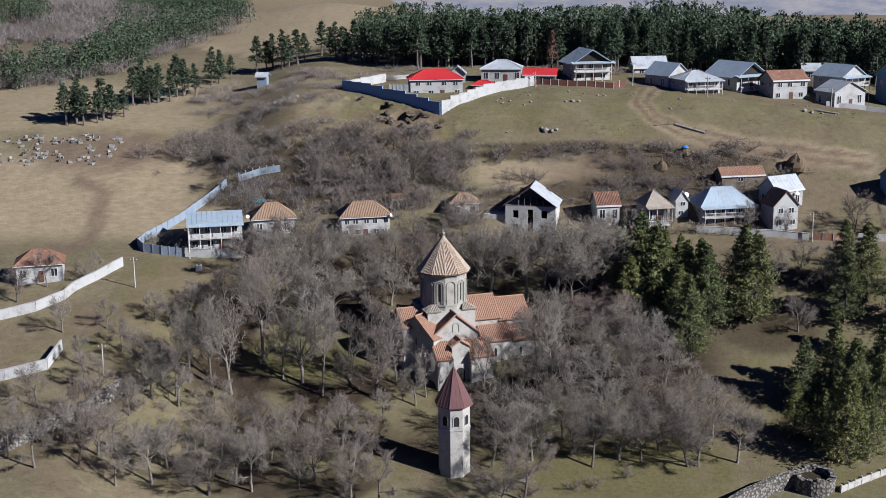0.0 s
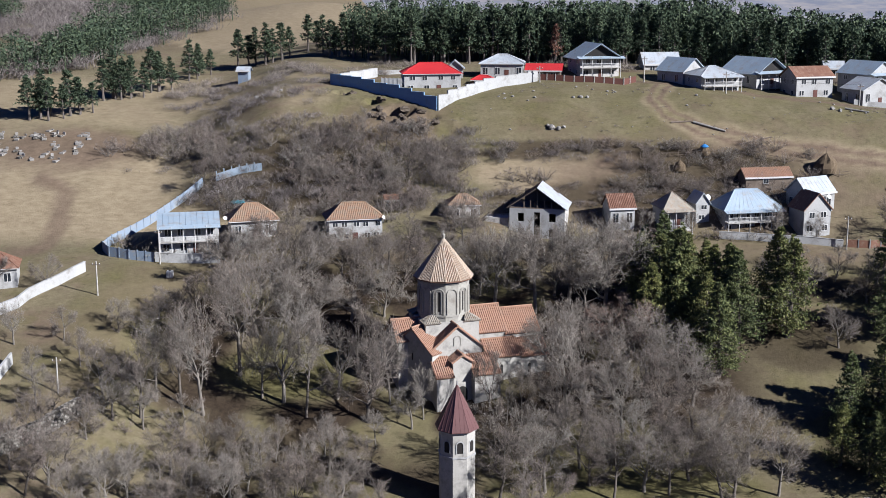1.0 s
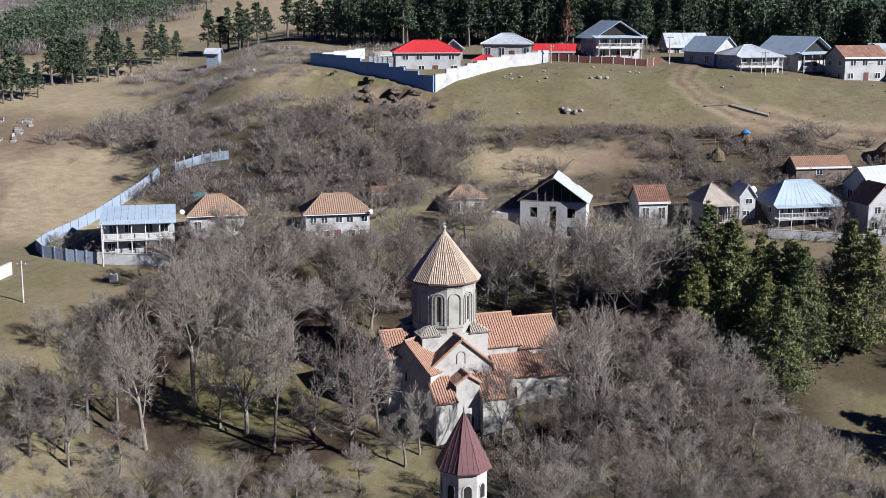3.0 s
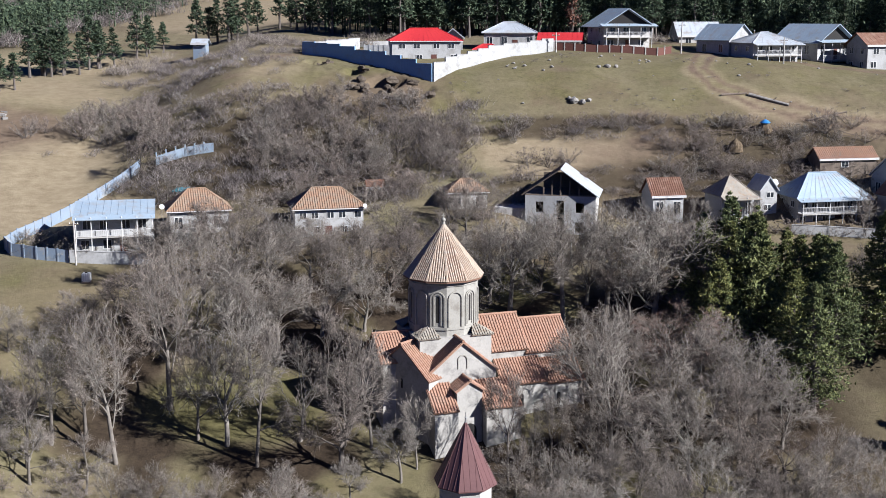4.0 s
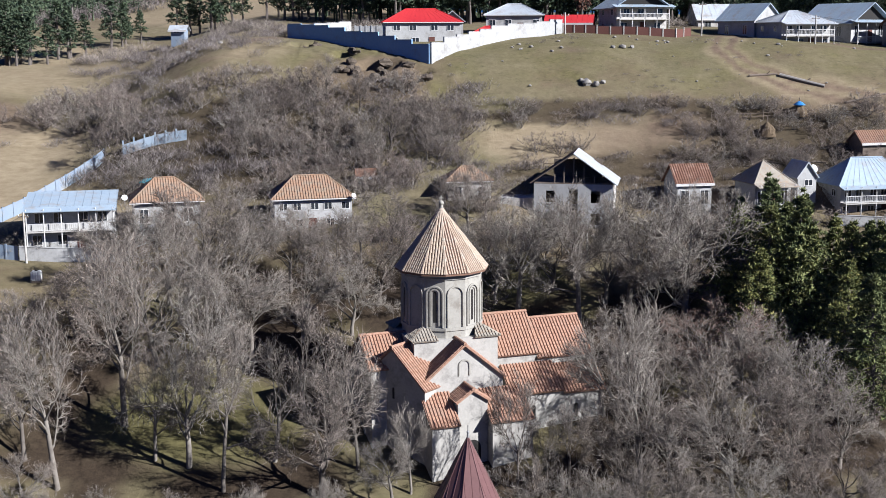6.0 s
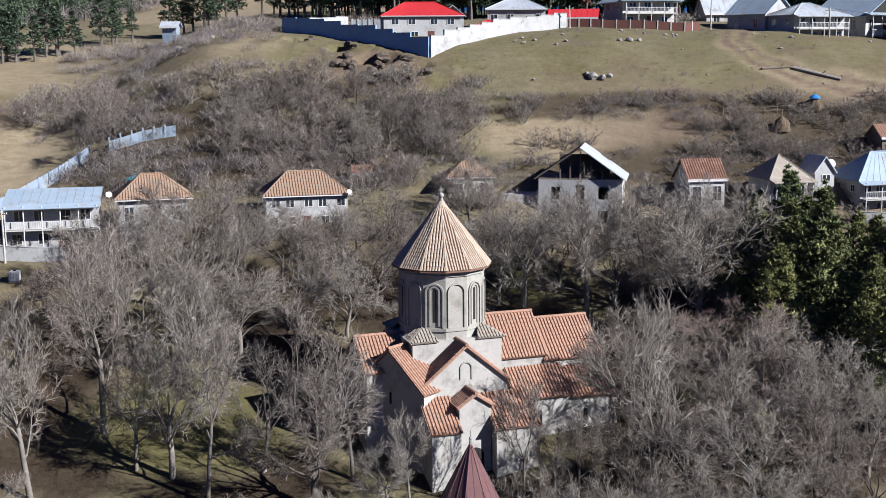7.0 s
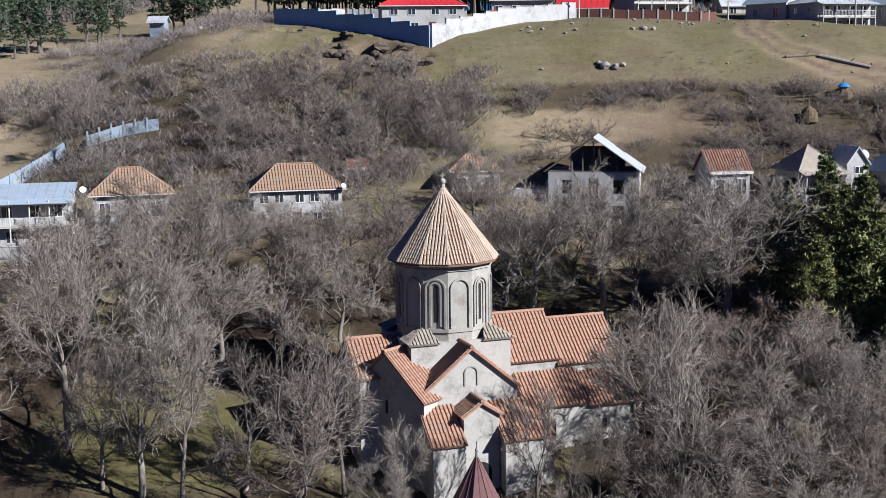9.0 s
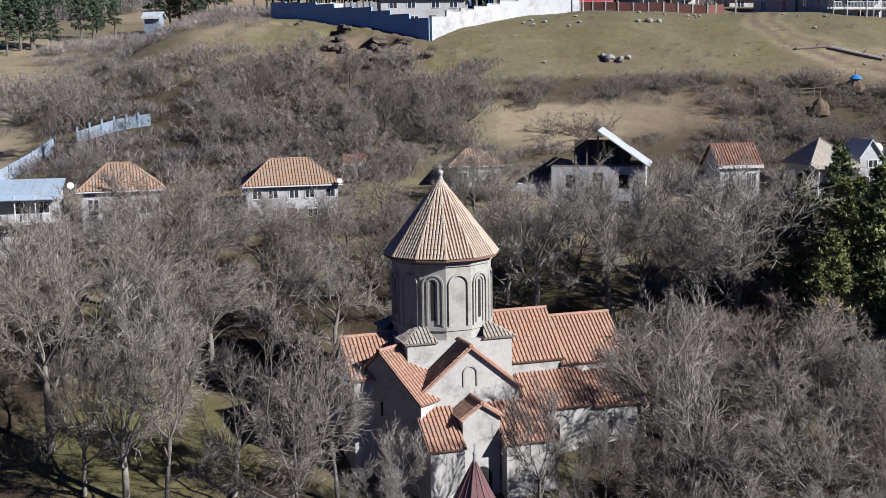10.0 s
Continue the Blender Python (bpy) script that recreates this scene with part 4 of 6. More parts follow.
# ---- half-ruined house ----
def build_ruin():
    hs = thing("ruined_house", "roofless pale block house with a half-open dark gable", "house", pose(15.4, 36.0, 0, 0, 0, -10), VG)
    zb, ze, zr, hw, hd = 14.4, 20.4, 24.0, 4.6, 3.4
    # front wall with openings left between piers
    bm = bmesh.new()
    holes = [(-3.2, -2.2, 15.6, 17.0), (-3.2, -2.2, 18.2, 19.6), (-0.5, 0.5, 14.6, 19.8), (2.0, 3.1, 15.6, 17.0), (2.0, 3.1, 18.2, 19.6)]
    xs = sorted({-hw, hw, *[h[0] for h in holes], *[h[1] for h in holes]})
    for x0, x1 in zip(xs, xs[1:]):
        zs = [zb - 1.5]
        for h in holes:
            if h[0] <= x0 + 1e-6 and h[1] >= x1 - 1e-6:
                zs += [h[2], h[3]]
        zs.append(ze)
        zs.sort()
        for z0, z1 in zip(zs[::2], zs[1::2]):
            add_box(bm, x0, x1, -hd, -hd + 0.3, z0, z1)
    part("front_wall", bm, M_WHITE, hs)
    part("side_wall", box(-hw, -hw + 0.3, -hd + 0.302, hd, zb - 1.5, ze), M_BLOCK, hs)
    part("side_wall", box(hw - 0.3, hw, -hd + 0.302, hd, zb - 1.5, ze), M_BLOCK, hs)
    part("back_wall", box(-hw + 0.302, hw - 0.302, hd - 0.3, hd, zb - 1.5, ze), M_BLOCK, hs)
    part("inner_floor", box(-hw + 0.31, hw - 0.31, -hd + 0.31, hd - 0.31, 17.3, 17.5), M_DARK, hs)
    part("attic_floor", box(-hw, hw, -hd, hd, ze + 0.003, ze + 0.12), M_WOOD, hs)
    part("attic_back", box(-2.9, 2.9, hd - 0.3, hd - 0.2, ze + 0.13, zr - 1.3), M_WOOD, hs)
    for f, h in ((-2.2, 1.0), (-1.1, 1.9), (0.0, 2.9), (1.2, 1.9), (2.4, 1.0)):
        part("attic_post", box(f - 0.07, f + 0.07, -hd + 0.02, -hd + 0.16, ze + 0.12, ze + 0.12 + h), M_WOOD, hs)
    # sheet roof whole on one slope, a few rafters on the other
    k = (zr - ze) / (hw + 0.5)
    roof_plane(hs, [(hw + 0.5, -hd - 0.6, ze), (hw + 0.5, hd + 0.4, ze), (0, hd + 0.4, zr), (0, -hd - 0.6, zr)], M_ZINC, 0.08, 0, name="roof_sheet")
    roof_plane(hs, [(-1.9, hd + 0.4, zr - 1.9 * k), (-1.9, -hd + 1.4, zr - 1.9 * k), (0, -hd + 1.4, zr), (0, hd + 0.4, zr)], M_RUSTROOF, 0.08, 0, name="roof_sheet")
    for y in (-hd - 0.5, -hd + 0.9, -0.8, 0.8, hd):
        part("rafter", rod((-hw - 0.4, y, ze + 0.1), (0, y, zr - 0.05), 0.08, n=4), M_WOOD, hs)
    part("side_wing", box(-hw - 4.2, -hw - 0.003, -hd + 0.5, hd - 0.6, zb - 1.2, 18.6), M_BLOCK, hs, "low unfinished block wing")


build_ruin()


# ---- walls and fences ----
def wall_run(name, label, cat, pts, h, t, mat, panel=2.5, cap=0.0, posts=None, top=None, group="", slope=True):
    """A wall or fence along a line, stepping with the ground, panel by panel."""
    th = thing(name, label, cat, group=group)
    line = []
    for (x0, y0), (x1, y1) in zip(pts, pts[1:]):
        n = max(1, round(math.dist((x0, y0), (x1, y1)) / panel))
        line += [((x0 + (x1 - x0) * i / n, y0 + (y1 - y0) * i / n), (x0 + (x1 - x0) * (i + 1) / n, y0 + (y1 - y0) * (i + 1) / n)) for i in range(n)]
    for i, (a, b) in enumerate(line):
        ga, gb = ground(*a), ground(*b)
        zt = (max(ga, gb) + h) if top is None else top[0] + (top[1] - top[0]) * (i + 0.5) / len(line)
        d = math.dist(a, b)
        m = Matrix.Translation((a[0], a[1], 0)) @ Matrix.Rotation(math.atan2(b[1] - a[1], b[0] - a[0]), 4, "Z")
        za, zb_ = (ga + h, gb + h) if slope else (zt, zt)

        def course(y0, y1, lo_a, lo_b, hi_a, hi_b):
            bm = bmesh.new()
            e = d - 0.004
            vs = [bm.verts.new(m @ Vector(p)) for p in [(0.004, y0, lo_a), (e, y0, lo_b), (e, y1, lo_b), (0.004, y1, lo_a), (0.004, y0, hi_a), (e, y0, hi_b), (e, y1, hi_b), (0.004, y1, hi_a)]]
            for f in [(3, 2, 1, 0), (4, 5, 6, 7), (0, 1, 5, 4), (1, 2, 6, 5), (2, 3, 7, 6), (3, 0, 4, 7)]:
                bm.faces.new([vs[i] for i in f])
            return bm

        p = part("panel", course(-t / 2, t / 2, ga - 0.5, gb - 0.5, za, zb_), mat, th)
        if cap:
            part("coping", course(-t / 2 - 0.05, t / 2 + 0.05, za + 0.002, zb_ + 0.002, za + cap, zb_ + cap), mat, p)
        if posts:
            part("post", box(-0.09, 0.09, -t / 2 - 0.06, t / 2 + 0.06, min(ga, gb) - 0.4, zt + 0.12, m), posts, th)
    return th


M_BLUEWASH = varied("blue_limewash", (0.120, 0.215, 0.340), (0.180, 0.285, 0.410), 0.6, 0.85, spots=(0.150, 0.190, 0.240))
wall_run("compound_wall", "tall blue-washed block wall above the broken bank", "wall",
         [(-24.0, 77.0), (-17.4, 72.2), (-9.8, 66.7), (-2.5, 61.45)], 2.0, 0.25, M_BLUEWASH, 2.8, 0.06, slope=False, group="walls of the red-roofed house")
wall_run("compound_wall", "tall whitewashed block wall rising along the pasture", "wall",
         [(-2.3, 61.4), (1.2, 66.0), (6.2, 71.5), (11.1, 75.5), (17.1, 79.5)], 2.0, 0.25, M_WHITE, 2.8, 0.06, slope=False, group="walls of the red-roofed house")
wall_run("compound_wall", "whitewashed yard wall behind the compound", "wall",
         [(-15.6, 88), (-24.1, 77.3)], 1.8, 0.25, M_WHITE, 2.8, 0.06, slope=False, group="walls of the red-roofed house")
wall_run("plank_fence", "dark brown plank fence with pale posts", "fence", [(17.4, 81.0), (22.5, 80.2), (28.5, 79.6), (34.3, 79.4), (37.2, 83)], 1.2, 0.08, M_BROWNDOOR, 2.0, posts=M_CONC)
wall_run("low_white_wall", "low white wall on the slope", "wall", [(-18.7, 91), (-14.0, 90.5), (-10.7, 92)], 0.9, 0.25, M_WHITE, 2.2)
wall_run("garden_wall", "low white garden wall beside the hill house", "wall", [(78.1, 72.6), (86.5, 73), (99.4, 70.5)], 1.0, 0.22, M_WHITE, 2.6)
wall_run("sheet_fence", "grey-blue corrugated sheet fence round a garden", "fence",
         [(-43.6, 46), (-47.9, 40), (-52.2, 33.5), (-55.3, 29.2), (-56.0, 26.6), (-54.4, 24.4), (-50.9, 23.4), (-46.8, 23.0)], 1.6, 0.05, M_FENCE, 1.5, posts=M_FENCE)
wall_run("blue_sheet_fence", "pale blue painted sheet fence across a garden", "fence", [(-41.2, 46.6), (-37.2, 47.2), (-33.2, 47.4)], 1.3, 0.05, M_BLUEROOF, 1.3, posts=M_BLUEROOF)
wall_run("white_railing", "white post fence inside the compound wall", "fence", [(-13.5, 71.5), (-9.5, 71.2)], 2.6, 0.06, M_WHITE, 0.8, posts=M_WHITE)
wall_run("street_wall", "white street wall in front of the blue-roofed house", "wall", [(-46.7, 23.2), (-42.6, 23.4), (-36.5, 24.2)], 1.5, 0.25, M_WHITE, 2.4, 0.06)
wall_run("street_wall", "white wall along the village lane", "wall", [(45.0, 32.6), (51.7, 32.2), (58.2, 31.6), (64.9, 30.6)], 1.2, 0.22, M_WHITE, 2.6, 0.05)
wall_run("yard_fence", "rusty sheet yard gate and fence", "fence", [(65.5, 30.6), (69.1, 30.2), (72.9, 31)], 1.3, 0.05, M_RUSTROOF, 1.6, posts=M_METAL)
wall_run("street_wall", "grey concrete lane wall", "wall", [(73.6, 30.4), (81.6, 29.6), (99.1, 28)], 1.3, 0.22, M_CONC, 2.6)
wall_run("yard_wall", "white stepped yard wall on the village street", "wall", [(-56.2, 17.5), (-58.6, 12.5), (-61.6, 7.5), (-62.4, 5.0), (-66, 1.5), (-76, -3.5)], 1.6, 0.25, M_WHITE, 2.4, 0.06)
wall_run("yard_wall", "white wall of a yard across the street", "wall", [(-58.6, -8.5), (-59.4, -13.0), (-65, -15.5), (-72, -17)], 1.6, 0.25, M_WHITE, 2.4, 0.06)
wall_run("churchyard_wall", "thick rubble stone churchyard wall", "wall", [(-47.0, -16.5), (-50.3, -22), (-55, -27), (-60, -32.5), (-68, -41)], 2.2, 0.8, M_RUBBLE, 1.6)
wall_run("churchyard_wall", "thick rubble stone churchyard wall", "wall", [(34, -41), (40.5, -35), (45.5, -31.6), (48.0, -30.6)], 2.2, 0.8, M_RUBBLE, 1.6)
wall_run("concrete_fence", "low pale concrete fence beside the churchyard", "fence", [(54.2, -32.2), (57.5, -30.2), (62, -27.6), (74, -22)], 0.9, 0.15, M_CONC, 1.5, posts=M_CONC)


def build_round_ruin():
    th = thing("round_tower_stump", "stump of a round rubble stone tower with grass inside", "ruin", pose(51.0, -30.4, 0))
    zb = ground(51.0, -30.4)
    n, r0, r1 = 26, 2.9, 2.1
    for i in range(n):
        a0, a1 = 6.2832 * i / n, 6.2832 * (i + 1) / n - 0.01
        zt = zb + 1.7 + rng.uniform(-0.25, 0.25)
        bm = bmesh.new()
        add_prism(bm, [(r1 * math.cos(a0), r1 * math.sin(a0)), (r0 * math.cos(a0), r0 * math.sin(a0)), (r0 * math.cos(a1), r0 * math.sin(a1)), (r1 * math.cos(a1), r1 * math.sin(a1))], zb - 1.2, zt)
        part("stone_course", bm, M_RUBBLE, th)
    bm = bmesh.new()
    add_prism(bm, [(2.08 * math.cos(6.2832 * i / 20), 2.08 * math.sin(6.2832 * i / 20)) for i in range(20)], zb - 1.0, zb + 1.0)
    part("infill", bm, M_GROUND, th)


build_round_ruin()


def pole(x, y, h, lean=0.0):
    th = thing("utility_pole", "pale weathered concrete utility pole", "pole", group="utility poles")
    z = ground(x, y)
    part("shaft", rod((x, y, z - 0.4), (x + lean, y, z + h), 0.13, 0.09, 8), M_CONC, th)
    part("crossarm", box(x + lean - 0.6, x + lean + 0.6, y - 0.05, y + 0.05, z + h - 0.55, z + h - 0.43), M_WOOD, th)
    for s in (-0.5, 0, 0.5):
        part("insulator", rod((x + lean + s, y, z + h - 0.43), (x + lean + s, y, z + h - 0.25), 0.045, 0.03), M_DISH, th)


for x, y, h in ((-45.7, 22.4, 5.6), (-51.8, 9.0, 5.2), (65.2, 29.8, 5.5), (-50.6, -14, 5.0), (38.8, 82.8, 5.2), (53.2, 72.0, 4.2), (78.9, 71.8, 4.2), (15.6, 23.5, 3.2), (17.5, 78.0, 3.2)):
    pole(x, y, h, rng.uniform(-0.12, 0.12))


# ---- bare trees ----
class Wood:
    """Collects tapered branch tubes as plain vertex and face lists."""

    def __init__(self):
        self.v, self.f = [], []

    def tube(self, pts, radii, n):
        base = len(self.v)
        for i, p in enumerate(pts):
            d = (pts[min(i + 1, len(pts) - 1)] - pts[max(i - 1, 0)])
            d = d / (np.linalg.norm(d) + 1e-9)
            u = np.cross(d, (0.31, 0.2, 0.93) if abs(d[2]) < 0.9 else (1, 0, 0))
            u /= np.linalg.norm(u) + 1e-9
            w = np.cross(d, u)
            for j in range(n):
                a = 6.2832 * j / n
                self.v.append(tuple(p + (u * math.cos(a) + w * math.sin(a)) * radii[i]))
        for i in range(len(pts) - 1):
            for j in range(n):
                k = (j + 1) % n
                self.f.append((base + i * n + j, base + i * n + k, base + (i + 1) * n + k, base + (i + 1) * n + j))

    def spike(self, p, q, r):
        d = q - p
        u = np.cross(d, (0.3, 0.5, 0.8))
        u *= r / (np.linalg.norm(u) + 1e-9)
        w = np.cross(d / (np.linalg.norm(d) + 1e-9), u)
        b = len(self.v)
        self.v += [tuple(p + u), tuple(p - 0.5 * u + 0.87 * w), tuple(p - 0.5 * u - 0.87 * w), tuple(q)]
        self.f += [(b, b + 1, b + 3), (b + 1, b + 2, b + 3), (b + 2, b, b + 3)]


def hair(wood, p, q, r, rs):
    """The finest twig, a sliver."""
    u = np.cross(q - p, rs.normal(0, 1, 3))
    u *= r / (np.linalg.norm(u) + 1e-9)
    b = len(wood.v)
    wood.v += [tuple(p + u), tuple(p - u), tuple(q)]
    wood.f.append((b, b + 1, b + 2))


def grow(seed, height=12.0, wide=0.44, fork=0.24, limbs_n=7, low=0.30):
    """A leafless broad tree: a clear trunk, spreading limbs and a domed haze of twigs."""
    r = np.random.RandomState(seed)
    limbs, twigs = Wood(), Wood()
    H = height
    mid, axes = np.array((0, 0, (low + 1.0) / 2 * H)), np.array((wide * H, wide * H, (1.0 - low) / 2 * H))

    def unit(v):
        return v / (np.linalg.norm(v) + 1e-9)

    def room(p, d):
        """How far the crown's outline lies from p along d."""
        q, e = (p - mid) / axes, d / axes
        A, B, C = e.dot(e), q.dot(e), q.dot(q) - 1
        D = B * B - A * C
        return max(0.0, (-B + math.sqrt(D)) / A) if D > 0 else 0.0

    def bough(p, d, length, r0, r1, n, sides, bend, lift):
        pts, dirs, rr = [p], [d], [r0]
        for i in range(n):
            d = unit(d + r.normal(0, bend, 3) + np.array((0, 0, lift)))
            pts.append(pts[-1] + d * length / n)
            dirs.append(d)
            rr.append(r1 + (r0 - r1) * (1 - (i + 1) / n) ** 1.35)
        limbs.tube(pts, rr, sides)
        return pts, dirs, rr

    def side(d, angle):
        a = r.normal(0, 1, 3)
        a = unit(a - d * a.dot(d))
        return unit(d * math.cos(angle) + a * math.sin(angle))

    tr = 0.019 * H
    tp, td, trr = bough(np.array((0, 0, -0.4)), unit(np.append(r.normal(0, 0.06, 2), 1)), H * (fork + 0.06 + r.uniform(0, 0.08)), tr * 1.15, tr * 0.8, 5, 8, 0.08, 0.05)
    a0 = r.uniform(0, 6.28)
    for i in range(limbs_n):
        a = a0 + i * 2.4 + r.normal(0, 0.25)
        steep = (0.15, 0.55, 0.8, 0.45, 1.0, 0.7, 1.15, 0.9, 0.35)[i % 9] + r.normal(0, 0.08)
        d = np.array((math.cos(a) * math.sin(steep), math.sin(a) * math.sin(steep), math.cos(steep)))
        at = -1 if i < 4 else -2 if i < 6 else 3
        L = room(tp[at], d)
        L = (L if L > 0 else 0.4 * H) * r.uniform(0.72, 0.86)
        lp, ld, lr = bough(tp[at], d, L, trr[at] * r.uniform(0.42, 0.6), 0.022, 8, 5, 0.2, 0.07)
        for j in range(3, 9):
            for _ in range((2, 2, 3, 3, 3, 4)[j - 3]):
                e = side(ld[j], r.uniform(0.45, 1.0))
                e = unit(e + 0.35 * unit(lp[j] - mid * 0.85))
                Lb = min(0.24 * H, max(0.06 * H, room(lp[j], e) * 0.8)) * r.uniform(0.7, 1.05)
                bp, bd, br = bough(lp[j], e, Lb, min(0.055, lr[j] * 0.6), 0.012, 4, 3, 0.2, 0.06)
                for q in range(1, 5):
                    for _ in range(2 if q < 3 else 3):
                        g = side(bd[q], r.uniform(0.35, 0.95))
                        g[2] += 0.12
                        g = unit(g)
                        Lt = H * r.uniform(0.045, 0.095)
                        limbs.spike(bp[q], bp[q] + g * Lt, 0.024)
                        for z in (0.3, 0.5, 0.7, 0.88):
                            s1 = bp[q] + g * Lt * z
                            w = side(g, r.uniform(0.4, 1.0))
                            w[2] += 0.1
                            hair(twigs, s1, s1 + unit(w) * H * r.uniform(0.02, 0.06), 0.013, r)
    return limbs, twigs


def make_tree(name, label, cat, seed, height, twig_mat, **kw):
    limbs, twigs = grow(seed, height, **kw)
    k = height / np.percentile(np.array(twigs.v)[:, 2], 99.5)
    for w in (limbs, twigs):
        w.v = [(x * k, y * k, z * k) for x, y, z in w.v]
    t = thing(name, label, cat)
    raw("trunk", limbs.v, limbs.f, M_BRANCH, t)
    for p in t.children[0].data.polygons:
        p.use_smooth = True
    raw("crown", twigs.v, twigs.f, twig_mat, t, "bare grey-brown twigs")
    return t


BARE = [make_tree("bare_tree", "leafless grey-brown broad tree in the churchyard", "tree", 11 + i, 12.0, (M_TWIG, M_TWIG, M_TWIGB, M_TWIG, M_TWIGB, M_RUSSET)[i], **kw) for i, kw in
        enumerate((dict(wide=0.40, fork=0.30, low=0.38), dict(wide=0.45, fork=0.22, low=0.28, limbs_n=8), dict(wide=0.42, fork=0.28, low=0.36), dict(wide=0.34, fork=0.34, low=0.40), dict(wide=0.44, fork=0.2, limbs_n=8, low=0.24), dict(wide=0.44, fork=0.2, limbs_n=8, low=0.2)))]
tagged(BARE[5], "leafless tree with reddish-brown twigs in the churchyard", "tree")


def make_shrub(seed, twig_mat):
    """A many-stemmed leafless shrub, four metres tall."""
    r = np.random.RandomState(seed)
    stems, twigs = Wood(), Wood()
    for s in range(11):
        a, out = s * 2.4 + r.normal(0, 0.3), 0.15 + 1.25 * (s / 10) ** 0.8
        d = np.array((math.cos(a) * out, math.sin(a) * out, 1.0))
        p = np.array((r.normal(0, 0.25), r.normal(0, 0.25), -0.2))
        pts = [p]
        for i in range(4):
            d = d + r.normal(0, 0.22, 3)
            pts.append(pts[-1] + d / np.linalg.norm(d) * r.uniform(0.6, 0.85))
        stems.tube(pts, [0.05, 0.036, 0.026, 0.018, 0.008], 3)
        for i in range(1, 5):
            for _ in range(3 if i < 3 else 5):
                e = r.normal(0, 0.7, 3) + np.array((0, 0, 0.35)) + d * 0.3
                tip = pts[i] + e / np.linalg.norm(e) * r.uniform(0.4, 0.85)
                twigs.spike(pts[i], tip, 0.018)
                for f in (0.15, 0.27, 0.39, 0.51, 0.63, 0.75, 0.86, 0.95):
                    q = pts[i] * (1 - f) + tip * f
                    g = r.normal(0, 0.6, 3) + np.array((0, 0, 0.4))
                    hair(twigs, q, q + g / np.linalg.norm(g) * r.uniform(0.18, 0.45), 0.013, r)
    t = thing("bare_shrub", "leafless grey-brown shrub on the slope", "shrub")
    raw("stem", stems.v, stems.f, M_BRANCH, t)
    raw("crown", twigs.v, twigs.f, twig_mat, t)
    return t


SHRUB = [make_shrub(31 + i, (M_TWIG, M_TWIGB, M_TWIG, M_TWIGB)[i]) for i in range(4)]
used = set()


def plant(kind, x, y, h, ref, z=None, lean=3, wide=1.0):
    s = h / ref
    m = pose(x, y, ground(x, y) if z is None else z, rng.uniform(-lean, lean), rng.uniform(-lean, lean), rng.uniform(0, 360))
    if kind.name not in used:
        used.add(kind.name)
        t = kind
        t.matrix_basis = m
    else:
        t = copy_thing(kind, m)
    t.scale = (s * wide, s * wide, s)
    return t


# churchyard trees, grove by grove: x, y, height, breadth of the crown
WEST_FRONT = [(-32.2, -10.8, 16.1, 0.73), (-38.7, -10.2, 11.5, 0.92), (-35.8, -8.2, 10.5, 0.9), (-39.9, -13.8, 11.8, 0.77), (-21.7, -8.0, 15.6, 0.81), (-18.2, -10.8, 15.2, 0.61), (-28.6, -2.5, 17.0, 0.78), (-9.9, -11.5, 16.0, 0.89), (-14.4, -7.2, 10.7, 0.89), (-7.2, -8.0, 10.1, 0.81), (-24.8, -7.2, 10.2, 0.75)]
WEST_MIDDLE = [(-27.5, 5.8, 13.3, 1.0), (-23.1, 8.2, 13.6, 0.94), (-32.7, 7.2, 9.2, 1.32), (-18.4, 5.8, 9.7, 1.3), (-14.0, 9.2, 9.3, 1.16), (-37.9, 4.0, 7.2, 1.45), (-42.0, 6.0, 4.8, 1.6), (-9.1, 10.2, 8.7, 1.08), (-36.0, 8.2, 7.4, 1.35), (-20.9, 2.2, 10.8, 1.01), (-43.9, 1.0, 4.7, 1.6)]
NORTH_ROW = [(-32.4, 17.0, 9.8, 1.31), (-25.7, 19.5, 10.6, 1.24), (-20.7, 17.2, 10.4, 1.09), (-16.1, 17.2, 7.8, 1.36), (-11.6, 17.2, 9.1, 1.25), (-6.9, 15.0, 9.1, 1.15), (-28.4, 15.0, 9.7, 1.15), (7.5, 13.5, 11.9, 1.18), (13.5, 11.2, 14.4, 1.01), (5.3, 15.2, 9.0, 1.0), (11.2, 17.2, 9.2, 1.16), (18.6, 13.2, 13.3, 1.11), (24.0, 11.2, 15.0, 1.16), (28.7, 13.2, 11.4, 1.16), (21.2, 9.2, 11.2, 0.96), (16.6, 15.2, 10.9, 1.03)]
EAST_FRONT = [(16.8, -10.0, 15.6, 0.84), (14.7, -1.0, 7.6, 1.31), (20.2, -2.8, 9.3, 1.2), (23.4, -7.0, 10.7, 1.13), (27.7, -6.0, 10.6, 1.15), (32.5, -5.2, 9.6, 1.28), (34.1, -7.8, 9.0, 1.13), (29.0, -11.2, 10.3, 1.2), (24.0, -12.8, 9.8, 1.25), (19.5, -11.2, 8.6, 1.21), (14.7, -12.0, 9.2, 1.0), (33.4, -12.5, 6.9, 1.23), (29.9, 0.8, 8.3, 1.38), (18.0, 2.5, 8.3, 1.23)]
RUSSET = [(26.5, 2.5, 8.7, 1.58), (24.3, 5.8, 6.7, 1.45), (29.7, 5.8, 4.9, 1.6)]
SLENDER = [(10.7, -12.0, 9.2, 0.6), (8.7, -11.5, 7.2, 0.6), (-2.5, -10.8, 7.7, 0.73), (-4.0, -12.5, 6.3, 1.17), (6.5, -13.0, 12.0, 0.55)]
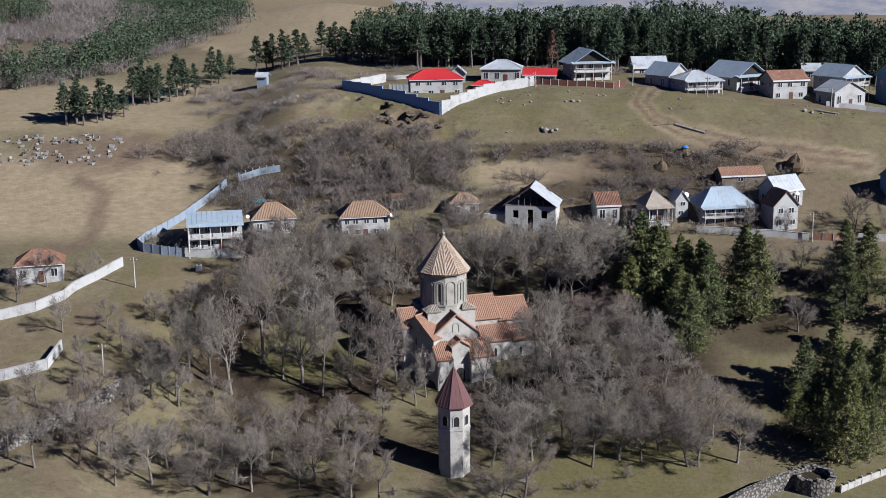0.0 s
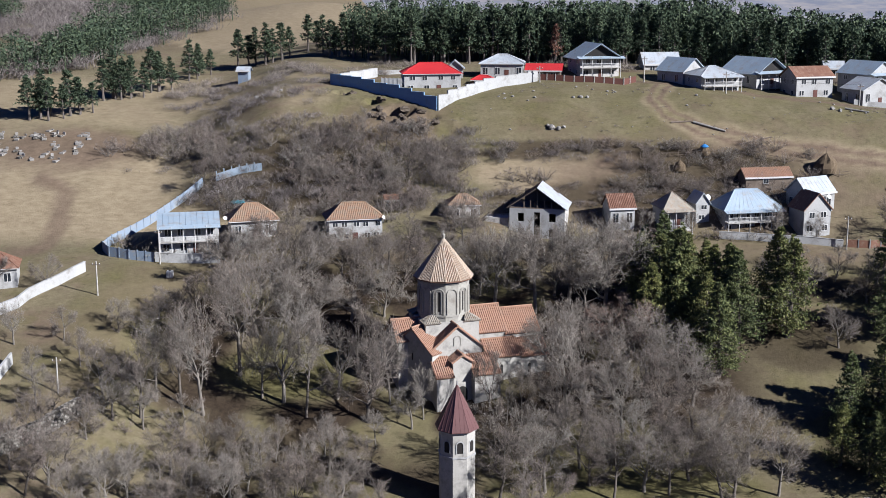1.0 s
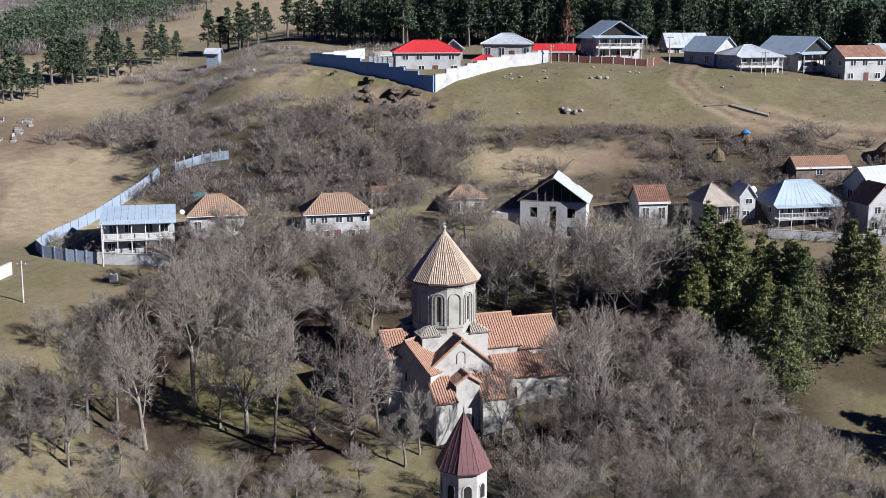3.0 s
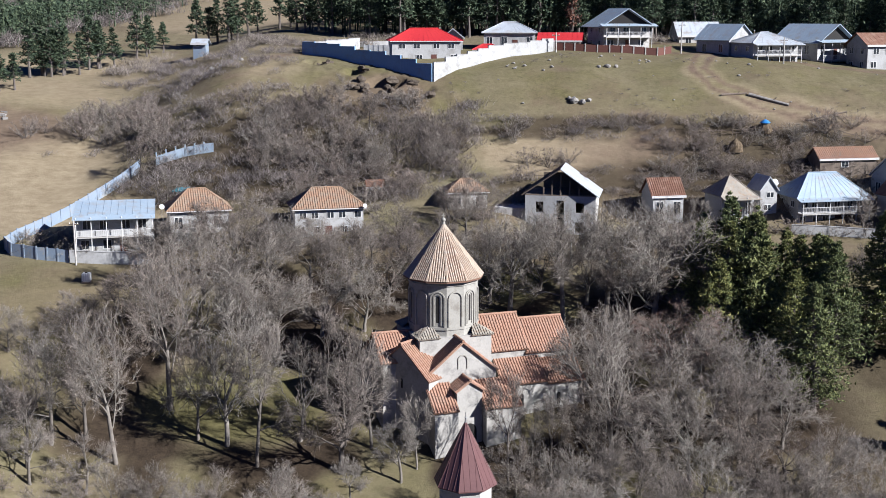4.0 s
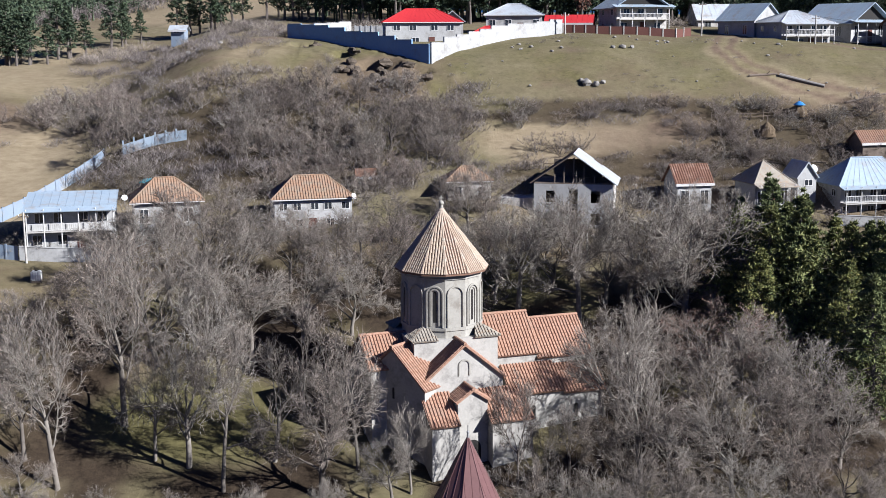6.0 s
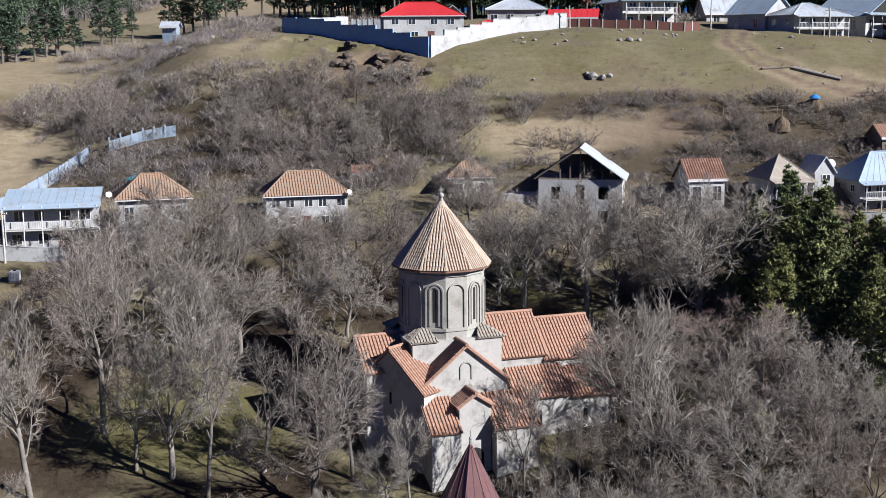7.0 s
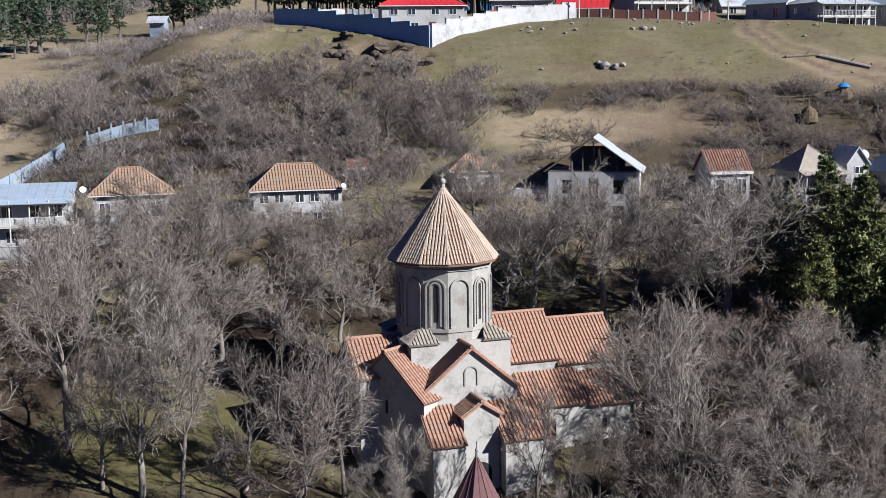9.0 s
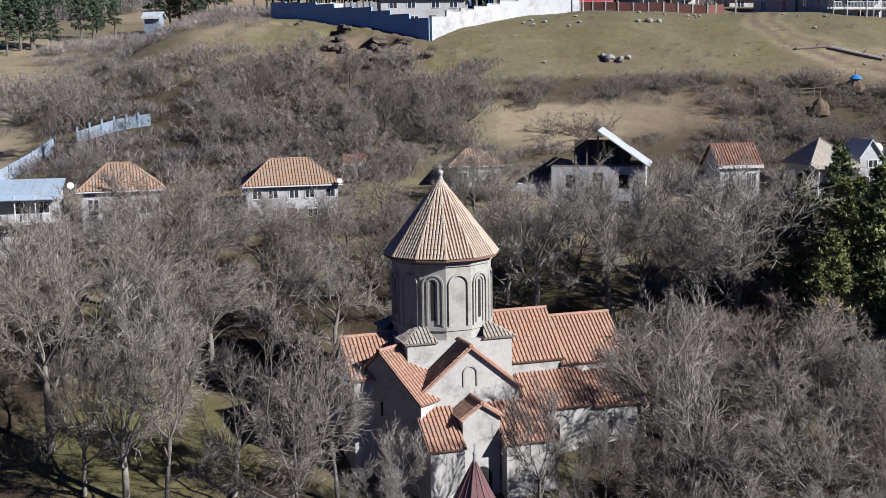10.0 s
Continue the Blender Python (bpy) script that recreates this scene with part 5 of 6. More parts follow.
YARDS_WEST = [(-59.9, -4, 6.0, 1.0), (-53.2, -3, 5.0, 1.0), (-45.3, -12, 7.5, 1.0), (-49.4, -8, 5.6, 1.0), (-46.6, 1, 4.9, 1.0), (-66.7, 9, 6.4, 1.0), (-60.4, 11, 5.3, 1.0), (-54.7, -12, 5.0, 1.0), (-70.0, 4, 6.0, 1.1), (-74.0, -8, 6.5, 1.1)]
EAST_MEADOW = [(49.5, 17.5, 5.5, 1.1), (54, 12.5, 6.8, 1.1), (60.5, 19, 5.5, 1.2), (63, 11.5, 6.8, 1.1), (56.5, 2.5, 6.3, 1.1), (72, 20, 6.0, 1.1), (54, 22.5, 5.0, 1.2), (60.2, 18, 4.0, 1.0), (66.8, 22, 4.2, 1.0), (71.6, 16, 4.6, 1.0), (73.7, 33, 8.0, 1.0), (79.0, 31, 8.5, 1.0)]
GULLY = [(-10, 44, 6.1, 1.0), (-16, 54, 5.9, 1.0), (-11.4, 52, 5.0, 1.0), (-7, 46, 6.7, 1.0), (-21, 50, 5.0, 1.0), (-42.5, 44, 6.4, 1.0), (-38, 38, 5.4, 1.0), (-2.5, 44, 6.1, 1.0), (-25.0, 44, 6.1, 1.0), (2.3, 33, 5.5, 1.0), (4.6, 30, 6.0, 1.0), (0.3, 31, 5.5, 1.0)]


def plant_bare(groves, kinds, k0=0):
    for i, (x, y, h, wd) in enumerate(groves):
        plant(BARE[kinds[(i + k0) % len(kinds)]], x, y, h, 12.0, wide=wd)


plant_bare(WEST_FRONT, (0, 3, 0, 2, 1, 3, 0, 4, 2, 3, 0))
plant_bare(WEST_MIDDLE, (4, 1, 2, 0, 4, 1))
plant_bare(NORTH_ROW, (2, 4, 1, 0, 2, 4, 1, 0, 3, 1, 4, 0, 1, 2))
plant_bare(EAST_FRONT, (1, 0, 2, 1, 4, 0, 1))
plant_bare(RUSSET, (5,))
plant_bare(SLENDER, (3,))
plant_bare(YARDS_WEST, (0, 2, 4, 3))
plant_bare(EAST_MEADOW, (1, 4, 2))
plant_bare(GULLY, (1, 2, 0, 4))
tree_rng = random.Random(77)
for i in range(29):      # orchard belt between the churchyard and the village row
    x = -36 + i * 2.45 + tree_rng.uniform(-0.9, 0.9)
    plant(BARE[(i * 3) % 5], x, 20.5 + tree_rng.uniform(0, 6.0), tree_rng.uniform(4.6, 7.2) * (0.75 if 8 < x < 24 or -21 < x < -11 else 1.0), 12.0, wide=tree_rng.uniform(1.0, 1.3))
for i in range(42):      # young growth on the near slope
    x = -57 + (i % 14) * 3.7 + tree_rng.uniform(-1.6, 1.6)
    plant(BARE[(0, 3, 2, 4)[i % 4]], x, -18 - 7.5 * (i // 14) + tree_rng.uniform(-4, 3), tree_rng.uniform(5.0, 7.0) + 1.1 * (i // 14), 12.0, wide=tree_rng.uniform(0.85, 1.25))
for i in range(24):
    x = 7.5 + (i % 11) * 3.3 + tree_rng.uniform(-1.4, 1.4)
    plant(BARE[(1, 0, 4, 2)[i % 4]], x, -17 - 8 * (i // 11) + tree_rng.uniform(-3, 3), tree_rng.uniform(7.0, 9.5) + 0.8 * (i // 11), 12.0, wide=tree_rng.uniform(0.95, 1.3))


# ---- pines ----
def make_pine(name, label, seed, height, tiers, per, tufts, mat, bare=0.25, width=0.22, size=0.3):
    r = np.random.RandomState(seed)
    wood, need = Wood(), Wood()
    top = np.array((r.normal(0, 0.1), r.normal(0, 0.1), height))
    pts = [np.array((0, 0, -0.4)) * (1 - f) + top * f + np.append(r.normal(0, 0.07, 2), 0) * (0 < f < 1) for f in np.linspace(0, 1, 7)]
    wood.tube(pts, [0.022 * height * (1.02 - f) for f in np.linspace(0, 1, 7)], 6)
    for i in range(tiers):
        f = bare + (1 - bare) * (i + 0.5) / tiers
        prof = (1 - f) ** 0.9 * 1.3 if f > bare + 0.1 else 0.85
        for _ in range(per):
            a = r.uniform(0, 6.2832)
            L = height * width * prof * r.uniform(0.55, 1.15) + 0.25
            z = height * (f + r.normal(0, 0.4 / tiers))
            d = np.array((math.cos(a), math.sin(a), r.uniform(-0.25, 0.25)))
            p0 = np.array((0, 0, z))
            tip = p0 + d * L
            wood.spike(p0, tip, 0.012 * height * 0.4)
            for _ in range(tufts):
                c = p0 + d * L * r.uniform(0.3, 1.0) + r.normal(0, 0.10, 3) * L * (1, 1, 0.7)
                for _ in range(4):
                    u, w = r.normal(0, 1, 3), r.normal(0, 1, 3)
                    u *= size * r.uniform(0.6, 1.2) / np.linalg.norm(u)
                    w *= size * 0.26 / np.linalg.norm(w)
                    b = len(need.v)
                    need.v += [tuple(c - w), tuple(c + w), tuple(c + u + np.array((0, 0, 0.08)))]
                    need.f.append((b, b + 1, b + 2))
    t = thing(name, label, "tree")
    raw("trunk", wood.v, wood.f, M_BARK, t)
    raw("crown", need.v, need.f, mat, t)
    return t


PINE = [make_pine("pine", "dark green pine beside the churchyard", 51 + i, 10.0, 20, 11, 17, M_NEEDLE, 0.10, 0.25, 0.24) for i in range(3)]
FAR = [make_pine("forest_pine", "dark pine at the edge of the wood", 61 + i, 10.0, 13, 6, 5, M_FARNEEDLE if i < 3 else M_RUST, (0.3, 0.36, 0.22, 0.25)[i], 0.2, 0.50) for i in range(4)]
PINES_SLOPE = [(63, -18, 11), (66, -12, 12), (70, -6, 12), (64, 4, 11), (69, 9, 12), (74, 2, 13), (66, 14, 10), (76, -14, 12), (82, 8, 12), (60, -24, 10), (56.5, -25.5, 12.5)]
PINES_CLUMP = [(28.9, 12, 11.3), (30.7, 15, 10.5), (31.2, 9, 12.7), (34.5, 13, 10.9), (35.1, 8, 11.1), (38.5, 12, 9.8), (39.8, 9, 10.9), (42.8, 12, 9.2), (42.5, 7, 11.7), (37.2, 2, 11.6), (38.7, -2, 12.4), (29.8, 6, 10.6), (36.8, 16, 8.8), (42.4, 4, 13.0), (53.7, -13, 10.2), (57.7, -11, 11.1), (51.0, -19, 7.8), (54.0, -21, 7.8), (58.0, -16, 8.5), (49.8, 5, 13.7), (60.8, -14, 10.9), (33.1, 13, 13.3), (48.1, 8, 13.4), (33.9, 8, 14.3)]
for x, y, h in PINES_SLOPE + PINES_CLUMP:
    plant(PINE[int(abs(x * 3 + y)) % 3], x, y, h * 1.06, 10.0, wide=1.15)

# ---- the wood on the ridge and the pines on the slopes ----
wood_rng = random.Random(4)
n = 0
while n < 265:
    x, y = wood_rng.uniform(-24, 130), wood_rng.uniform(99, 124)
    edge = 103 + 3 * math.sin(x * 0.12) - (4 if x > 60 else 0) + 0.10 * max(0, 5 - x) * 3
    if y < edge or wood_rng.random() > smooth(135, 103, y):
        continue
    n += 1
    plant(FAR[wood_rng.randrange(3)], x, y, wood_rng.uniform(8.0, 12.0), 10.0, lean=2, wide=1.2)
plant(FAR[3], 22.0, 99.5, 9.0, 10.0)
for x, y, h in [(-84, 74.5, 6.4), (-82, 75.5, 6.9), (-80, 74, 5.8), (-76.5, 77, 6.8), (-75, 78, 5.6), (-73, 88, 6.4), (-71.5, 90, 7.2), (-69.5, 89, 5.9), (-68, 91, 6.4), (-65, 96, 7.0), (-63.5, 97, 6.2), (-59, 106, 6.4), (-50, 118, 6.8), (-46.5, 121, 6.2), (-43.5, 117, 6.8), (-40, 119, 6.4), (-35, 127, 6.4), (-30.5, 119, 6.6), (-28.5, 116, 6.0), (-26, 118, 7.0), (-27.5, 150, 4.0), (-14, 175, 4.4), (-58, 112, 5.2)]:
    for dx, dy, k in ((0, 0, 1.35), (1.9, 1.4, 1.1)):
        plant(FAR[wood_rng.randrange(3)], x + dx * wood_rng.uniform(0.7, 1.4), y + dy, h * k, 10.0, lean=2, wide=1.5)


def scatter_stuff(name, label, cat, spots, makers, mat):
    """Many far plants joined into one object of kind stuff."""
    v, f = [], []
    for (x, y, s, w), mk in zip(spots, makers):
        a = rng.uniform(0, 6.2832)
        c, sn, z, b = math.cos(a) * s * w, math.sin(a) * s * w, ground(x, y), len(v)
        v += [(x + px * c - py * sn, y + px * sn + py * c, z + pz * s) for px, py, pz in mk.v]
        f += [tuple(i + b for i in fc) for fc in mk.f]
    ob = raw(name, v, f, mat)
    return tagged(ob, label, cat, kind="stuff")


def far_pine(seed):
    r = np.random.RandomState(seed)
    w = Wood()
    w.tube([np.array((0, 0, -0.05)), np.array((0, 0, 0.9))], [0.018, 0.006], 4)
    for _ in range(190):
        f = r.uniform(0.2, 1.0)
        rad = 0.22 * math.sqrt(max(0.02, 1 - ((f - 0.5) / 0.54) ** 2)) * math.sqrt(r.uniform(0.2, 1))
        a = r.uniform(0, 6.2832)
        p = np.array((rad * math.cos(a), rad * math.sin(a), f + r.normal(0, 0.01)))
        u, t = r.normal(0, 1, 3), r.normal(0, 1, 3)
        u *= 0.062 / np.linalg.norm(u)
        t *= 0.026 / np.linalg.norm(t)
        b = len(w.v)
        w.v += [tuple(p - t), tuple(p + t), tuple(p + u)]
        w.f.append((b, b + 1, b + 2))
    return w


def far_scrub(seed, n=82):
    r = np.random.RandomState(seed)
    w = Wood()
    for _ in range(n):
        p = np.array((r.normal(0, 0.3), r.normal(0, 0.3), r.uniform(0, 0.45)))
        d = np.array((r.normal(0, 0.32), r.normal(0, 0.32), r.uniform(0.25, 0.75)))
        w.spike(p, p + d * 0.58, 0.0095)
    return w


FP, FS = [far_pine(i) for i in range(5)], [far_scrub(i) for i in range(6)]
BELT_Y, BELT_X = [88, 100, 106, 122, 157, 191, 300, 400], [-120, -108, -96, -87, -82, -69, -96, -112]
spots = []
while len(spots) < 620:
    x, y = wood_rng.uniform(-230, -40), wood_rng.uniform(96, 380)
    off = x - float(np.interp(y, BELT_Y, BELT_X)) + 5 * noise.noise((x * 0.05, y * 0.05, 1.1))
    if off > 5 or wood_rng.random() > max(math.exp(-((off + 5) / (9 + 0.04 * y)) ** 2), 0.5 * smooth(0.05, 0.3, noise.noise((x * 0.014, y * 0.02, 2.2)))):
        continue
    spots.append((x, y, wood_rng.uniform(6.0, 9.0), wood_rng.uniform(1.1, 1.5)))
for _ in range(760):
    x = wood_rng.uniform(-26, 150)
    y = 106 + 46 * wood_rng.random() ** 1.2
    if y > 106 + 0.25 * max(0, 6 - x):
        spots.append((x, y, wood_rng.uniform(8.5, 12.0) * (1 if x < 50 else 1.15), wood_rng.uniform(0.75, 1.0)))
scatter_stuff("far_pine_wood", "dark pine wood on the far hillside", "trees", spots, [FP[i % 5] for i in range(len(spots))], M_FARNEEDLE)
spots = []
while len(spots) < 1700:
    x, y = wood_rng.uniform(-240, -34), wood_rng.uniform(96, 340)
    if x > float(np.interp(y, BELT_Y, BELT_X)) + 4 or noise.noise((x * 0.02, y * 0.03, 5.1)) < -0.18:
        continue
    spots.append((x, y, wood_rng.uniform(3.0, 5.5), wood_rng.uniform(1.0, 1.6)))
scatter_stuff("hillside_scrub", "grey-brown leafless scrub on the far hillside", "shrubs", spots, [FS[i % 6] for i in range(len(spots))], M_SCRUB)
spots = []
while len(spots) < 260:
    x, y = wood_rng.uniform(-60, 120), wood_rng.uniform(88, 103)
    if noise.noise((x * 0.07, y * 0.1, 5.1)) < 0.0 or any(abs(x - h[1]) < 6 and abs(y - h[2]) < 6 for h in UP):
        continue
    spots.append((x, y, wood_rng.uniform(1.2, 2.6), wood_rng.uniform(0.9, 1.5)))
scatter_stuff("garden_scrub", "leafless grey scrub between the hill houses", "shrubs", spots, [FS[i % 6] for i in range(len(spots))], M_TWIG)

spots = []
while len(spots) < 330:
    x, y = wood_rng.uniform(-60, 86), wood_rng.uniform(52, 94)
    left = x < -24
    if noise.noise((x * 0.08, y * 0.16, 8.8)) < (0.02 if left else 0.22) or (-24 < x < 22 and y > 60 and y > 61 + 0.9 * max(0, x - 1)) or (not left and y > 76) or (-24 < x < 0 and y > 58):
        continue
    spots.append((x, y, wood_rng.uniform(0.8, 2.2) if left else wood_rng.uniform(0.25, 0.6), wood_rng.uniform(1.0, 1.8)))
scatter_stuff("dry_weeds", "dry dark weeds and low scrub on the meadow", "weeds", spots, [FS[i % 6] for i in range(len(spots))], M_SCRUB)

spots = []
while len(spots) < 520:
    x, y = wood_rng.uniform(-46, 50), wood_rng.uniform(36, 62)
    if x < 4 and not (y > 38 and y < 57 + 0.1 * x) or x >= 4 and not (y < 44.6 or 48.8 < y < 53.0):
        continue
    if noise.noise((x * 0.12, y * 0.2, 3.3)) < -0.2 or (11 < x < 21 and y < 41) or (46 < x < 57 and 42 < y < 49):
        continue
    spots.append((x, y, wood_rng.uniform(1.1, 2.8) if x < 4 else wood_rng.uniform(0.7, 1.9), wood_rng.uniform(1.1, 1.7)))
scatter_stuff("bramble_thicket", "dark leafless brambles filling the gully", "shrubs", spots, [FS[i % 6] for i in range(len(spots))], M_SCRUB)

# ---- shrubs of the gully behind the village ----
sh = random.Random(9)
n = 0
while n < 299:
    x, y = sh.uniform(-64, 64), sh.uniform(32, 66)
    lim = 56 + 3 * noise.noise((x * 0.15, 1.0, 0)) if -40 < x < -4 else (66 if x < -40 else 52)
    if y > lim or (x < -46 and y < 56) or (x > 8 and (y < 40 or (y > 45.4 and y < 48.2 and x < 26) or sh.random() < 0.1)) or (x > -20 and x < 8 and y > 56) or (x < -27 and y < 48):
        continue
    if any(abs(x - hx) < hw and abs(y - hy) < 4.5 for hx, hy, hw in ((-32.4, 31.5, 5), (-15.6, 31.5, 5.5), (2.5, 38, 4), (14.7, 36, 8), (-42.2, 28, 6), (-36.5, 47, 4.5))):
        continue
    if noise.noise((x * 0.09, y * 0.12, 7.7)) < -0.25:
        continue
    n += 1
    plant(SHRUB[sh.randrange(4)], x, y, sh.uniform(2.2, 4.8) * (1.1 if x < 5 else 0.75), 4.0, wide=1.05)

# ---- low bushes under the churchyard trees ----
BUSH = [make_shrub(71 + i, (M_TWIG, M_TWIGB)[i]) for i in range(2)]
for b in BUSH:
    b.name = "churchyard_bush"
    tagged(b, "low leafless bush under the churchyard trees", "bush")
n = 0
while n < 70:
    x, y = sh.uniform(-52, 44), sh.uniform(-34, 26)
    if math.hypot(x - 3, y + 1) < 13 or (-6 < x < 9 and y < -8) or (-33 < x < -10 and -26 < y < 6) or (x < -36 and 4 < y < 24) or x > 40 - 0.4 * abs(y):
        continue
    n += 1
    plant(BUSH[n % 2], x, y, sh.uniform(1.4, 3.4), 4.0, wide=1.3)
# hedge-like thicket before the village row
for i in range(34):
    x = -43 + i * 2.3 + sh.uniform(-1.0, 1.0)
    if 38 > x > -33 or i % 2:
        plant(SHRUB[i % 4], x, 27.2 + sh.uniform(-1.2, 0.8) + (2.5 if x > 12 else 0), sh.uniform(2.4, 4.0), 4.0, wide=1.2)
# bushes inside the sheet fence
for i in range(11):
    plant(SHRUB[i % 4], -55 + i * 0.95 + sh.uniform(-0.5, 0.5), 27.0 + sh.uniform(-1.8, 3.2), sh.uniform(1.8, 2.8), 4.0, wide=1.2)
# garden trees and bushes before the lane houses
for i in range(16):
    x = 27 + i * 2.3 + sh.uniform(-0.9, 0.9)
    plant(SHRUB[i % 4], x, 32.4 + sh.uniform(-0.8, 0.9), sh.uniform(1.6, 3.2), 4.0, wide=1.2)
for x, y, h in ((54.5, 33.4, 5.6), (40.5, 32.6, 4.4), (33.0, 33.2, 4.6), (61.5, 33.2, 4.2), (30.0, 33.0, 4.0)):
    plant(BARE[int(x) % 5], x, y, h, 12.0, wide=1.0)
# thicket in the yards behind the lane houses
for i in range(26):
    x, y = sh.uniform(31, 62), sh.uniform(43, 51.5)
    if math.hypot(x - 41.8, y - 47.6) > 2.2 and not (45 < x < 55 and 45 < y < 50):
        plant(SHRUB[i % 4], x, y, sh.uniform(1.6, 3.4), 4.0, wide=1.4)


# ---- small things on the land ----
def lump(name, label, cat, x, y, sx, sy, sz, mat, seed, sink=0.25, group="", rough=0.35):
    """An uneven stone or heap."""
    bm = bmesh.new()
    bmesh.ops.create_icosphere(bm, subdivisions=2, radius=1.0)
    for v in bm.verts:
        n = noise.noise(v.co * 1.6 + Vector((seed * 3.1, seed * 1.7, 0)))
        v.co *= 1 + rough * n
        v.co = Vector((v.co.x * sx, v.co.y * sy, v.co.z * sz))
    me = bpy.data.meshes.new(name)
    bm.to_mesh(me)
    bm.free()
    me.materials.append(mat)
    ob = new(name, me)
    ob.location = (x, y, ground(x, y) + sz * (1 - 2 * sink))
    ob.rotation_euler = (0, 0, seed * 1.3)
    return tagged(ob, label, cat, group)


rk = random.Random(21)
for i, (x, y, sx, sz) in enumerate(((-19.2, 69.6, 0.9, 0.9), (-20.4, 70.4, 0.8, 0.7), (-13.2, 66.0, 0.9, 0.8), (-6.8, 61.8, 1.1, 1.0), (-8.6, 63.2, 1.2, 0.9), (-5.4, 60.6, 0.8, 0.7), (-2.4, 59.8, 0.7, 0.6))):
    lump("rock_outcrop", "dark broken rock standing out of the bank", "rock", x, y, sx * 1.15, sx * 0.8, sz * 0.65, M_ROCK, 130 + i, 0.48, "outcrops under the wall", 1.1)
for i in range(26):
    x = -15.5 + rk.uniform(0, 14)
    s = rk.uniform(0.3, 0.8)
    lump("boulder", "dark broken basalt boulder in the bank", "rock", x, 63.4 - 0.33 * (x + 15) - rk.uniform(0.6, 4.2), s, s * 0.9, s * rk.uniform(0.6, 1.0), M_ROCK, i, group="boulders in the bank")
for i in range(46):
    x, y = rk.uniform(-48, 88), rk.uniform(50, 74)
    if i % 3:
        x, y = ((12, 66), (27, 72), (33, 70), (-30, 70), (76, 63))[i % 5]
        x, y = x + rk.gauss(0, 2.6), y + rk.gauss(0, 1.0)
    if x < 2 and y > 60 or (x < 0 and y < 60):
        x, y = rk.uniform(4, 88), rk.uniform(55, 72)
    s = rk.uniform(0.10, 0.34)
    lump("field_stone", "pale stone lying in the dry grass", "rock", x, y, s, s * 0.8, s * 0.6, M_PALEROCK, 40 + i, group="stones on the hillside")
for i, (x, y, s) in enumerate(((18.6, 56.2, 0.7), (19.8, 56.0, 0.55), (20.8, 56.4, 0.4), (17.9, 56.8, 0.4), (24.6, 66.4, 0.5), (26, 66.9, 0.4), (23.2, 66, 0.35), (71.5, 64, 0.5), (72.8, 63.4, 0.45), (-38, 72, 0.5), (-36.5, 71.4, 0.4), (-34.6, 71, 0.4), (-33, 70.6, 0.35))):
    lump("field_stone", "pale stone in a small cairn on the slope", "rock", x, y, s, s * 0.8, s * 0.75, M_PALEROCK, 90 + i, group="stones on the hillside")


def haystack(x, y, r, h, tarp=False):
    hs = thing("haystack", "round brown haystack with a blue tarpaulin on top" if tarp else "tall pointed brown haystack", "haystack")
    z = ground(x, y)
    prof = [(0.0, 0.96), (0.25, 1.0), (0.5, 0.9), (0.7, 0.66), (0.86, 0.36), (1.0, 0.05)]
    n = 18
    v, f = [], []
    for zz, rr in prof:
        for i in range(n):
            a = 6.2832 * i / n
            k = rr * r * (1 + 0.35 * noise.noise((math.cos(a) * 2 + x, math.sin(a) * 2, zz * 4)))
            v.append((x + k * math.cos(a), y + k * math.sin(a), z - 0.2 + zz * h))
    for j in range(len(prof) - 1):
        f += [(j * n + i, j * n + (i + 1) % n, (j + 1) * n + (i + 1) % n, (j + 1) * n + i) for i in range(n)]
    f.append(tuple(range((len(prof) - 1) * n, len(prof) * n)))
    raw("hay", v, f, M_STRAW, hs)
    part("pole", rod((x, y, z), (x, y, z + h + 0.5), 0.05), M_WOOD, hs)
    if tarp:
        v, f = [], []
        for zz, rr in ((0.72, 0.72), (0.8, 0.6), (0.93, 0.34), (1.02, 0.06)):
            for i in range(n):
                a = 6.2832 * i / n
                k = rr * r * (1 + 0.1 * noise.noise((math.cos(a) * 3, math.sin(a) * 3, zz)))
                v.append((x + k * math.cos(a), y + k * math.sin(a), z + zz * h + 0.04))
        for j in range(3):
            f += [(j * n + i, j * n + (i + 1) % n, (j + 1) * n + (i + 1) % n, (j + 1) * n + i) for i in range(n)]
        f.append(tuple(range(3 * n, 4 * n)))
        raw("tarpaulin", v, f, M_TARP, hs, "blue plastic tarpaulin")


haystack(66.2, 47.5, 1.9, 3.4)
haystack(45.4, 50.6, 1.1, 1.7, True)
haystack(40.6, 47.4, 1.0, 1.9)


def log_on(x0, y0, x1, y1, r, label="fallen pale log in the grass"):
    lg = thing("log", label, "log", group="logs on the hillside")
    a, b = (x0, y0, ground(x0, y0) + r * 0.7), (x1, y1, ground(x1, y1) + r * 0.7)
    part("stem", rod(a, b, r, r * 0.75, 8), M_PALEROCK if r > 0.2 else M_WOOD, lg)
    mid = Vector(a).lerp(Vector(b), 0.6)
    part("branch_stub", rod(mid, mid + Vector((0.5, -0.2, 0.5)), r * 0.4, r * 0.2), M_WOOD, lg)


